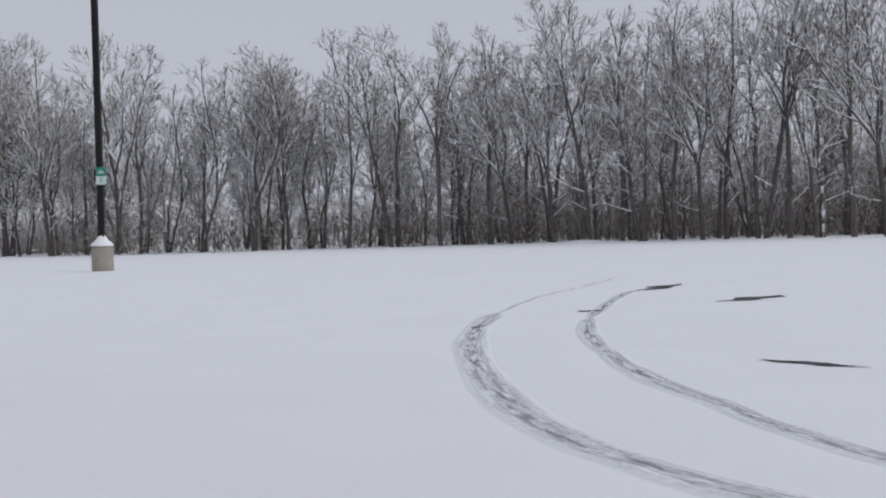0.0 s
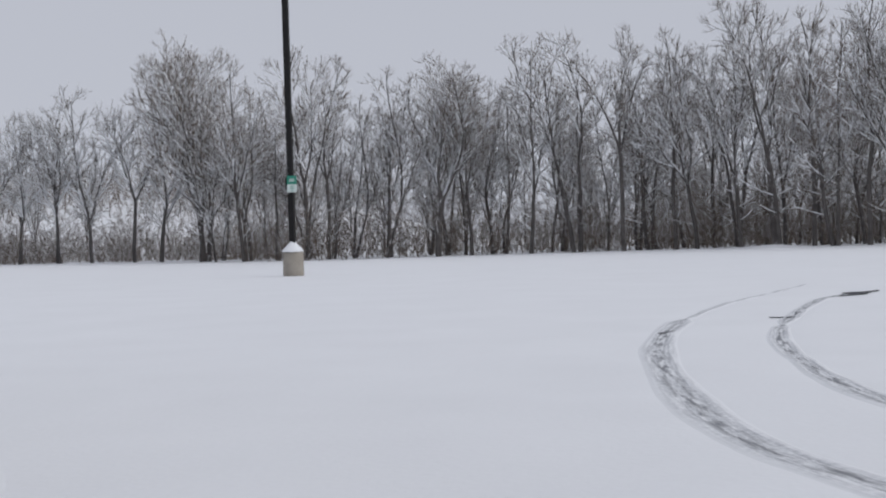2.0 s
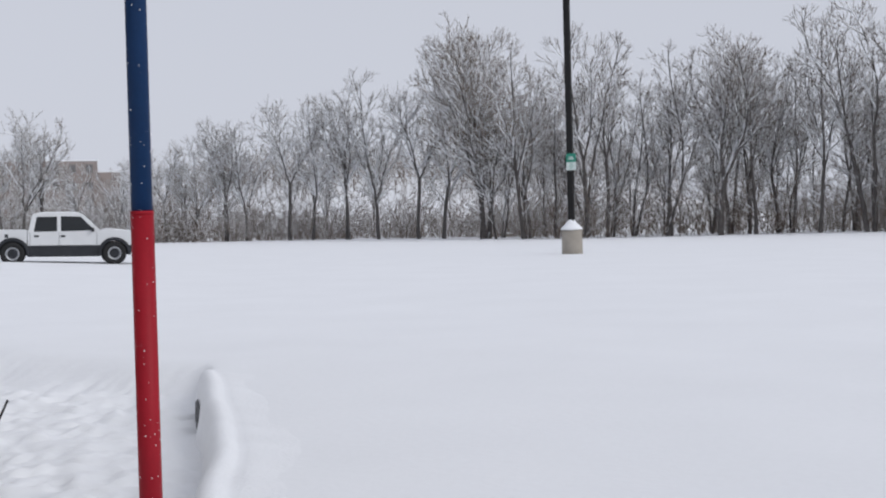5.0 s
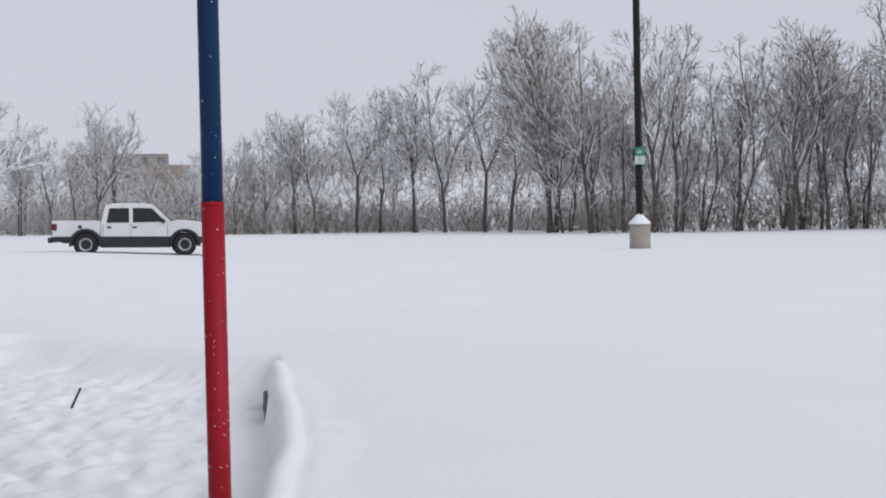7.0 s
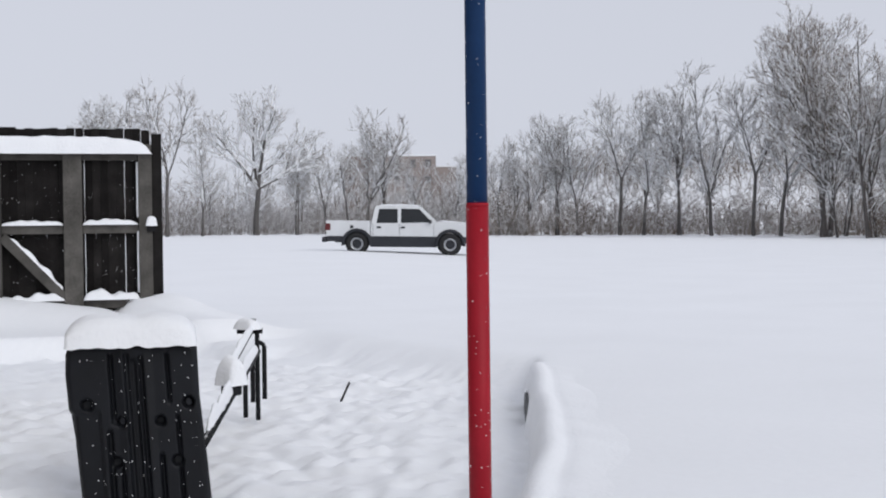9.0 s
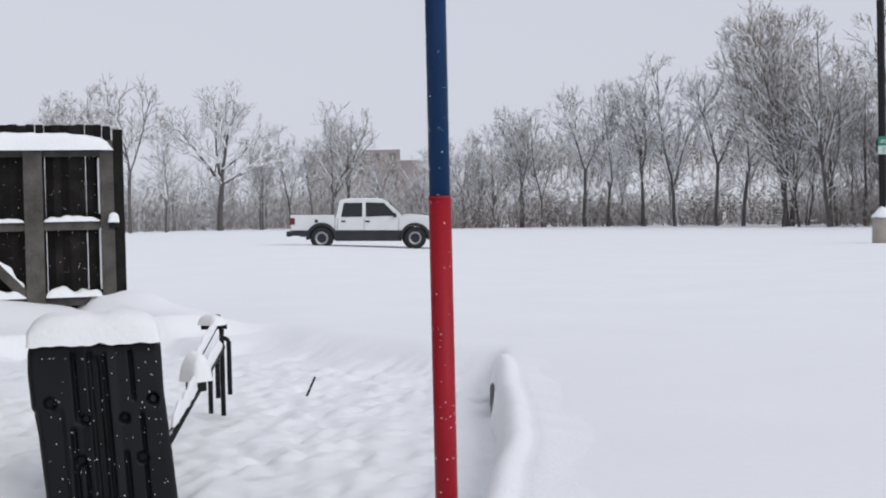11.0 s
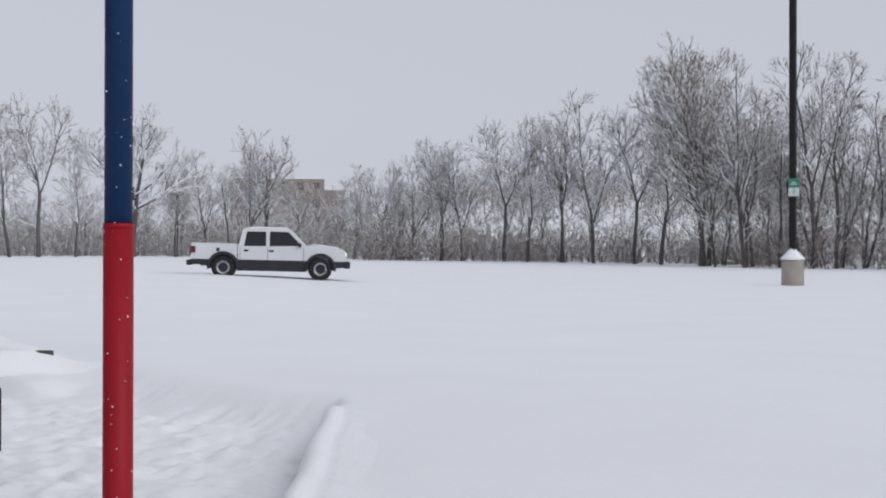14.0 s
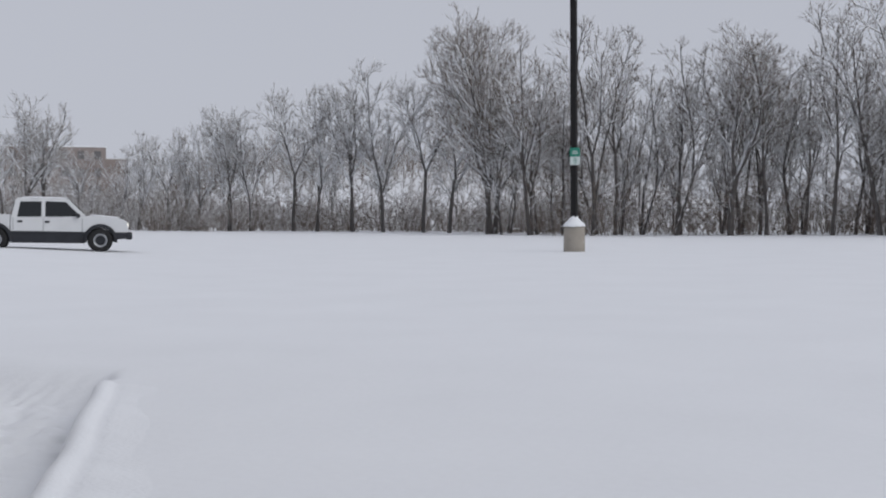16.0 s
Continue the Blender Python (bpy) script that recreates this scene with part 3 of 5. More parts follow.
kind_of(("open", 0), grow(384, 12.5, 0.40, 0.36, 1, 4, 40, 8, 3, 0.16, 5, 0.42, 0.022, 0, 0.12, 0.92, 0.03), FROST_BARK, FROST_HAZE_TWIG,
        "spreading open-crowned tree thick with snow", EDGE, 1.9)
for k in range(3):
    kind_of(("back", k), grow(390 + k, 13, 0.21, 0.22, 1 + k % 2, 3, 18, 9, 2, 0.06, 5, 0.8, 0.0095, 0.04 * (k - 1)), BARK, TWIG, TALL, "trees deeper in the wood")
for k in range(2):
    kind_of(("far", k), grow(396 + k, 9, 0.28, 0.14, 1, 3, 22, 7, 2, 0.06, 5, 0.7, 0.010), FROST_BARK, FROST_HAZE_TWIG, SMALL, "trees on the far slope", 1.1)

tree_rng = random.Random(5)


def plant(key, azimuth, dist, height, turn=None, wide=1.0):
    ob, top, used = KINDS[key]
    a = radians(azimuth)
    x, y = -math.sin(a) * dist, math.cos(a) * dist
    s = height / top
    turn = tree_rng.uniform(0, 360) if turn is None else turn
    m = pose(x, y, gz1(x, y), 0, 0, turn) @ Matrix.Diagonal((s * wide, s * wide, s, 1))
    if used:
        return copy_thing(ob, m @ Matrix.Diagonal((*(1 / c for c in ob.scale), 1)))
    KINDS[key][2] = True
    ob.matrix_world = m
    return ob


# azimuth, distance, height of the trees that stand free along the lot's edge
RIGHT_ROW = [(20.2, 86, 13.2), (17.4, 84, 13.2), (16.2, 86, 12.0), (13.6, 84, 12.2), (9.4, 84, 11.6),
             (8.4, 86, 11.6), (6.6, 82, 13.0), (4.4, 82, 13.8), (2.2, 81, 14.2), (1.0, 84, 13.5), (-0.2, 81, 13.6), (-1.2, 80, 12.5),
             (-3.2, 80, 14.0), (-5.0, 78, 15.0), (-6.4, 79, 13.8), (-7.4, 77, 13.6), (-8.8, 77, 14.6), (-10.1, 76, 13.4),
             (-11.2, 77, 15.4), (-12.8, 76, 15.6), (-14.0, 75, 15.0), (-15.4, 75, 15.6), (-16.8, 74, 15.4), (-18.2, 74, 15.4), (-19.6, 73, 15.6)]
for i, (az, dist, h) in enumerate(RIGHT_ROW):
    plant(("tall", i * 5 % 6), az, dist, h * 1.11)
plant(("wide", 0), 21.9, 92, 17.4, 30)
plant(("wide", 1), 11.0, 83, 14.2, 70)

LEFT_ROW = [(24.0, 96, 12.8), (25.2, 97, 11.6), (27.1, 98, 13.0), (28.7, 100, 11.3), (30.2, 101, 11.2), (31.3, 102, 11.3), (33.3, 104, 9.7),
            (34.3, 105, 9.9), (35.7, 106, 8.5), (37.0, 107, 8.2), (38.4, 108, 8.0), (42.6, 106, 9.4), (43.3, 106, 10.4),
            (44.2, 106, 7.4), (45.2, 105, 8.5), (46.6, 104, 7.0), (51.0, 98, 8.0), (52.6, 97, 11.5), (53.8, 96, 10.5), (55.5, 96, 10.0)]
for i, (az, dist, h) in enumerate(LEFT_ROW):
    plant(("small", i * 3 % 4), az, dist, h * 1.11)
plant(("open", 0), 48.5, 102, 12.6, 20)

for i in range(24):
    az = -21 + 44 * (i + 0.2 + 0.6 * tree_rng.random()) / 24
    plant(("tall", (i * 5 + i // 4) % 6), az, 86 + 0.18 * az + tree_rng.uniform(-2, 3), tree_rng.uniform(12.0, 14.2) - 0.05 * az)
for i in range(14):
    az = 23 + 33 * (i + tree_rng.random()) / 14
    plant(("small", i % 4), az, tree_rng.uniform(107, 118), tree_rng.uniform(7.5, 9.0) - 0.06 * (az - 23))

# rows behind, ever denser to the east where the wood is deep
for row, (d0, count) in enumerate(((90, 22), (97, 22), (106, 16))):
    for i in range(count):
        az = -21 + 44 * (i + tree_rng.random()) / count
        plant(("back", (i + row) % 3), az, d0 - 0.15 * (az < 0) * abs(az) + tree_rng.uniform(-3, 3), tree_rng.uniform(10.0, 12.6) + 0.10 * max(0, -az))
for i in range(34):
    az = 14 + 28 * (i + tree_rng.random()) / 34
    plant(("far", i % 2), az, tree_rng.uniform(172, 212), tree_rng.uniform(5.5, 8.0))
for i in range(26):
    az = 37 + 22 * (i + tree_rng.random()) / 26
    plant(("far", i % 2), az, tree_rng.uniform(116, 165), tree_rng.uniform(6.0, 9.0))


def thicket(name, az0, az1, d0, d1, count, h0, h1, seed, mat, label, flat=0.4, arms=4, stout=1.0):
    """A belt of thin, much-branched stems with arching twigs."""
    g = random.Random(seed)
    segs = []
    for i in range(count):
        az, dist = radians(g.uniform(az0, az1)), g.uniform(d0, d1)
        x, y = -math.sin(az) * dist, math.cos(az) * dist
        h = g.uniform(h0, h1) * g.uniform(0.6, 1.1)
        p = Vector((x, y, 0))
        segs_here = []
        d = Vector((g.gauss(0, flat), g.gauss(0, flat), 1)).normalized()
        for s in range(3):
            q = p + d * h / 3
            segs_here.append((p, q, 0.022 * stout * (1 - s * 0.25), 0.022 * stout * (0.75 - s * 0.25), 2))
            for b in range(arms):
                e = (d * 0.7 + Vector((g.gauss(0, 0.8), g.gauss(0, 0.8), g.gauss(0.0, 0.35)))).normalized()
                st = p.lerp(q, g.random())
                mid = st + e * h * g.uniform(0.10, 0.24)
                tip = mid + (e + Vector((g.gauss(0, 0.4), g.gauss(0, 0.4), 0.25))).normalized() * h * g.uniform(0.10, 0.22)
                segs_here.append((st, mid, 0.014 * stout, 0.011 * stout, 3))
                segs_here.append((mid, tip, 0.012 * stout, 0.0, 9))
                segs_here.append((mid, mid + (e + Vector((g.gauss(0, 0.8), g.gauss(0, 0.8), g.gauss(0, 0.5)))).normalized() * h * 0.15, 0.012 * stout, 0.0, 9))
            d = (d + Vector((g.gauss(0, 0.3), g.gauss(0, 0.3), 0))).normalized()
            p = q
        segs.append((x, y, segs_here))
    zs = ground_z(np.array([s[0] for s in segs]), np.array([s[1] for s in segs]))
    flatlist = [(a + Vector((0, 0, z)), b + Vector((0, 0, z)), r0, r1, l) for (x, y, hs), z in zip(segs, zs) for a, b, r0, r1, l in hs]
    return tagged(new(name, segment_mesh(name, flatlist, 3, mat)), label, "brush", kind="stuff")


thicket("brush", 18, 38, 100, 122, 1050, 1.9, 4.5, 1, BRUSH, "brown leafless thicket dusted with snow", 0.5, 4, 1.35)
thicket("brush", 36, 58, 104, 126, 900, 1.6, 4.6, 2, FROST_HAZE_TWIG, "frosted leafless thicket at the wood's edge", 0.45, 4, 1.3)
thicket("undergrowth", -22, 20, 82, 112, 1350, 1.8, 6.0, 3, TWIG, "dense leafless undergrowth between the trunks", 0.38, 4, 1.2)
thicket("undergrowth", -23, 21, 112, 136, 450, 3.0, 9.0, 6, TWIG, "dense leafless undergrowth between the trunks", 0.4, 3, 1.5)
thicket("undergrowth", -23, 1, 82, 108, 520, 3.0, 8.5, 8, TWIG, "tall leafless saplings crowding the deep wood", 0.3, 4, 1.5)
thicket("far_brush", 13, 44, 166, 212, 1000, 3.5, 7.0, 4, BRUSH, "brown woods on the far slope above a snowbank", 0.45, 3, 2.4)
thicket("far_brush", 14, 42, 132, 168, 260, 1.5, 4.5, 7, BRUSH, "scattered snowy brush on the bank", 0.5, 4, 1.6)
thicket("far_brush", 38, 60, 126, 200, 550, 3.5, 7.5, 5, BRUSH, "pale brown brush far behind the lot", 0.45, 3, 2.0)


def snowy_shrub(az, dist, size):
    a = radians(az)
    x, y = -math.sin(a) * dist, math.cos(a) * dist
    g = random.Random(9)
    ob = thing("shrub", x, y, gz1(x, y), 0, "low evergreen shrub under clumps of snow", "shrub")
    segs = []
    for i in range(260):
        d = Vector((g.gauss(0, 1.4), g.gauss(0, 0.7), abs(g.gauss(0, 0.55)) + 0.1))
        segs.append((Vector((d.x * 0.3, d.y * 0.3, 0)), d * size * 0.55, 0.03, 0.015, 2))
    stems = new("stems", segment_mesh("stems", segs, 3, FROST_BARK))
    stems.parent = ob
    bm = bmesh.new()
    for i in range(26):
        c = Vector((g.gauss(0, 0.75), g.gauss(0, 0.4), g.uniform(0.25, 0.75))) * size
        bmesh.ops.create_icosphere(bm, subdivisions=1, radius=g.uniform(0.10, 0.22) * size, matrix=Matrix.Translation(c) @ Matrix.Diagonal((1.3, 1, 0.6, 1)))
    tagged(part("snow", bm, SNOW_LUMP, ob, "clumps of snow", True), kind="stuff")


snowy_shrub(40.5, 100, 1.1)


def drain_box(x, y):
    ob = thing("drain_box", x, y, gz1(x, y), 20, "low concrete drain box with a snowy lid", "drain box")
    bm = bmesh.new()
    box(bm, 0, 0, 0.1, 0.75, 0.6, 0.34, 0.03)
    part("box_body", bm, CONCRETE, ob)
    bm = bmesh.new()
    heap(bm, 0.8, 0.66, 0.12, 3.3, Matrix.Translation((0, 0, 0.27)), 10, 8)
    part("snow_lid", bm, SNOW_LUMP, ob, "cushion of snow", True)


drain_box(-37.6, 98.2)


# ---------------------------------------------------------------- unseen wall added behind the viewer to shade the bed
def wall_behind():
    bm = bmesh.new()
    box(bm, 0, 0, 3.2, 9.0, 0.3, 7.0)
    ob = new("unseen_shade_wall", mesh_of("unseen_shade_wall", bm, CONCRETE))
    ob.matrix_world = pose(-6.0, 1.1, 0, 0, 0, -40)
    tagged(ob, "unseen plain grey concrete wall that shades the snowy bed", "wall", kind="structure")


wall_behind()


# ---------------------------------------------------------------- far buildings
def brick_block(az, dist, width, height, depth, name, label, mat, floors, cols, wing=None):
    a = radians(az)
    x, y = -math.sin(a) * dist, math.cos(a) * dist
    z0 = gz1(x, y) - 1.5
    ob = thing(name, x, y, z0, az, label, "building")
    bm = bmesh.new()
    box(bm, 0, 0, height / 2, width, depth, height)
    if wing:
        box(bm, width / 2 + wing[0] / 2, 1.0, wing[1] / 2, wing[0], depth - 2, wing[1])
    part("wall", bm, mat, ob)
    bm = bmesh.new()
    box(bm, 0, 0, height + 0.12, width + 0.3, depth + 0.3, 0.24)
    if wing:
        box(bm, width / 2 + wing[0] / 2 + 0.2, 1.0, wing[1] + 0.1, wing[0], depth - 1.8, 0.2)
    part("roof", bm, SNOW_LUMP, ob, "snow lying on the flat roof")
    for f in range(floors):
        for c in range(cols):
            bm = bmesh.new()
            cx = (c + 0.5) / cols * width - width / 2
            box(bm, cx, -depth / 2 - 0.01, height * (f + 0.55) / floors, 1.2, 0.1, 1.5)
            part("window", bm, HAZED_GLASS, ob)
    return ob


brick_block(42.2, 235, 17.5, 15.6, 12, "apartment_building", "brown brick flat-roofed block behind the trees", HAZED_BRICK, 5, 6, (4.0, 13.6))


# ---------------------------------------------------------------- lamp post
def lamp_post(x, y):
    z = gz1(x, y)
    base = thing("lamp_post", x, y, z, 0, "dark metal light pole on a round concrete base capped with snow", "lamp post")
    bm = bmesh.new()
    tube(bm, (0, 0, -0.3), (0, 0, 0.84), 0.365, 0.355, 40)
    bmesh.ops.bevel(bm, geom=[e for e in bm.edges if e.calc_face_angle(0) > 1], offset=0.02, segments=2, affect="EDGES")
    part("concrete_base", bm, CONCRETE, base, "round concrete base", True)
    bm = bmesh.new()
    box(bm, 0, 0, 6.0, 0.2, 0.2, 10.4, 0.02)
    part("pole", bm, POLE_METAL, base)
    bm = bmesh.new()
    box(bm, 0, 0, 0.86, 0.34, 0.34, 0.04, 0.008)
    part("base_plate", bm, POLE_METAL, base)
    bm = bmesh.new()
    rings = []
    g = random.Random(3)
    for k, (r, h) in enumerate(((0.375, 0.835), (0.385, 0.87), (0.34, 0.93), (0.25, 1.01), (0.17, 1.09), (0.115, 1.17), (0.10, 1.20))):
        rings.append([bm.verts.new((r * (1 + g.uniform(-0.05, 0.05)) * math.cos(t * 0.2244), r * (1 + g.uniform(-0.05, 0.05)) * math.sin(t * 0.2244), h + g.uniform(-0.012, 0.012))) for t in range(28)])
    for r0, r1 in zip(rings, rings[1:]):
        for t in range(28):
            bm.faces.new((r0[t], r0[(t + 1) % 28], r1[(t + 1) % 28], r1[t]))
    part("snow_cap", bm, SNOW_LUMP, base, "cone of snow heaped round the pole", True)
    # sign strapped to the pole, green over white
    turn = Matrix.Rotation(radians(17), 4, "Z")
    bm = bmesh.new()
    box(bm, 0, 0, 0, 0.34, 0.012, 0.30, 0.003, turn)
    bmesh.ops.translate(bm, verts=bm.verts, vec=(0.075, -0.125, 3.34))
    sign = part("sign_panel", bm, SIGN_GREEN, base, "green upper half of the sign")
    bm = bmesh.new()
    box(bm, 0, 0, 0, 0.34, 0.012, 0.28, 0.003, turn)
    bmesh.ops.translate(bm, verts=bm.verts, vec=(0.075, -0.125, 3.045))
    lower = part("sign_panel", bm, SIGN_WHITE, base, "pale lower half of the sign")
    for zz, w, dy in ((3.36, 0.16, 0.05), (3.30, 0.20, 0.05)):
        bm = bmesh.new()
        box(bm, 0, 0, 0, w, 0.004, 0.03, 0, turn)
        bmesh.ops.translate(bm, verts=bm.verts, vec=(0.078, -0.135, zz))
        part("lettering_bar", bm, SIGN_WHITE, sign)
    for zz, w in ((3.12, 0.10), (3.05, 0.14), (2.98, 0.08)):
        bm = bmesh.new()
        box(bm, 0, 0, 0, w, 0.004, 0.025, 0, turn)
        bmesh.ops.translate(bm, verts=bm.verts, vec=(0.078, -0.135, zz))
        part("lettering_bar", bm, SIGN_GREEN, lower)
    bm = bmesh.new()
    box(bm, -0.14, 0.02, 3.22, 0.10, 0.12, 0.42, 0.01)
    part("junction_box", bm, POLE_METAL, base, "dark box on the pole's side")
    return base


lamp_post(-12.87, 40.1)


# ---------------------------------------------------------------- painted pole
def painted_pole(x, y):
    z = gz1(x, y)
    ob = thing("painted_pole", x, y, z, 0, "round pole painted blue above and red below, flecked with snow", "pole")
    cut = 1.151 - z
    bm = bmesh.new()
    tube(bm, (0, 0, -0.3), (0, 0, cut), 0.0405, 0.0405, 40)
    part("red_sleeve", bm, RED, ob, "glossy red lower sleeve", True)
    bm = bmesh.new()
    tube(bm, (0, 0, cut + 0.001), (0, 0, 3.4), 0.0375, 0.0375, 40)
    part("blue_tube", bm, BLUE, ob, "dark blue upper tube", True)
    bm = bmesh.new()
    for zz in (cut,):
        tube(bm, (0, 0, zz - 0.012), (0, 0, zz + 0.001), 0.0412, 0.0412, 40)
    part("rim", bm, RED, ob, "", True)
    g = random.Random(4)
    bm = bmesh.new()
    for i in range(150):
        a, zz = g.uniform(0, 6.28), g.uniform(0.2, 2.6)
        r = 0.0412 if zz < cut else 0.0382
        bmesh.ops.create_icosphere(bm, subdivisions=1, radius=g.uniform(0.0010, 0.0026), matrix=Matrix.Translation((r * math.cos(a), r * math.sin(a), zz)))
    tagged(part("snow_fleck", bm, SNOW_LUMP, ob, "specks of blown snow"), kind="stuff")


painted_pole(-2.496, 3.309)


# ---------------------------------------------------------------- wooden fence
def fence():
    fx, fy = POST_END
    turn = math.degrees(math.atan2(0.80, 0.60))
    ob = thing("wooden_fence", fx, fy, 0.12, turn, "weathered dark wooden fence panel with snow on its rails", "fence")
    # local x runs back along the fence, from the end post at 0 to -3.4; the rails face the camera at -y
    z0 = -0.1

    def stick(name, x, y, zc, sx, sy, sz, mat, m=None, label=""):
        bm = bmesh.new()
        box(bm, x, y, zc, sx, sy, sz, 0.006, m)
        return part(name, bm, mat, ob, label)

    g = random.Random(2)
    stick("post", -0.055, 0.0, 0.97, 0.11, 0.11, 2.16, DARK_WOOD, None, "dark end post")
    for x, w in ((-0.185, 0.15), (-0.97, 0.20), (-1.83, 0.20), (-2.7, 0.20)):
        stick("post", x, -0.03, 0.93, w, 0.09, 2.0, OLD_WOOD)
    for a, b in ((-0.26, -0.87), (-1.07, -1.73), (-1.93, -2.6)):
        for zc in (1.80, 0.98, 0.14):
            stick("rail", (a + b) / 2, -0.012, zc, abs(b - a) - 0.004, 0.05, 0.10, OLD_WOOD)
    m = Matrix.Rotation(radians(47), 4, "Y")
    stick("brace", -1.40, -0.045, 0.56, 0.95, 0.04, 0.11, OLD_WOOD, m, "diagonal brace")
    x = -0.13
    while x > -3.3:
        w = 0.088 * g.uniform(0.94, 1.05)
        stick("board", x - w / 2, 0.062 + g.uniform(-0.006, 0.006), 1.03, w, 0.02, 2.16 + g.uniform(-0.03, 0.03), DARK_WOOD)
        x -= w + (0.007 if g.random() < 0.2 else -0.001)
    bm = bmesh.new()
    box(bm, -0.12, -0.085, 0.98, 0.10, 0.05, 0.07, 0.008)
    latch = part("latch", bm, BLACK_STEEL, ob, "gate latch under snow")
    # snow lying on rails, boards and latch
    for (a, b), zc, hh, w in [((-0.10, -3.0), 1.82, 0.20, 0.21), ((-0.26, -0.87), 1.03, 0.06, 0.07), ((-1.07, -1.73), 1.03, 0.05, 0.07),
                              ((-0.26, -0.87), 0.19, 0.10, 0.12), ((-1.07, -1.73), 0.19, 0.08, 0.10)]:
        bm = bmesh.new()
        heap(bm, abs(b - a), w, hh, a * 7 + zc, Matrix.Translation(((a + b) / 2, -0.05, zc)), 40, 8, 0.05 if hh > 0.15 else 0.38)
        part("snow_ledge", bm, SNOW_LUMP, ob, "snow lying along the rail", True)
    for x, z, ln in ((-0.268, 0.62, 0.72), (-0.268, 1.42, 0.62)):
        bm = bmesh.new()
        heap(bm, ln, 0.030, 0.022, z * 9, Matrix.Translation((x, -0.035, z)) @ Matrix.Rotation(radians(90), 4, "Y") @ Matrix.Rotation(radians(90), 4, "X"), 30, 6, 0.4)
        part("snow_ledge", bm, SNOW_LUMP, ob, "thin line of snow blown against the stile", True)
    bm = bmesh.new()
    heap(bm, 0.80, 0.045, 0.04, 3.3, m, 34, 6, 0.4)
    bm.transform(Matrix.Translation((-1.36, -0.05, 0.60)))
    part("snow_ledge", bm, SNOW_LUMP, ob, "snow lying along the brace", True)
    bm = bmesh.new()
    heap(bm, 0.13, 0.10, 0.11, 4.0, Matrix.Translation((-0.12, -0.085, 1.012)), 8)
    part("snow_ledge", bm, SNOW_LUMP, ob, "cap of snow on the latch", True)
    bm = bmesh.new()
    for i in range(420):
        bmesh.ops.create_icosphere(bm, subdivisions=1, radius=g.uniform(0.0015, 0.005), matrix=Matrix.Translation((g.uniform(-2.9, -0.02), 0.042, g.uniform(0.25, 1.85))))
    tagged(part("snow_fleck", bm, SNOW_LUMP, ob, "specks of blown snow"), kind="stuff")
    return ob


fence()


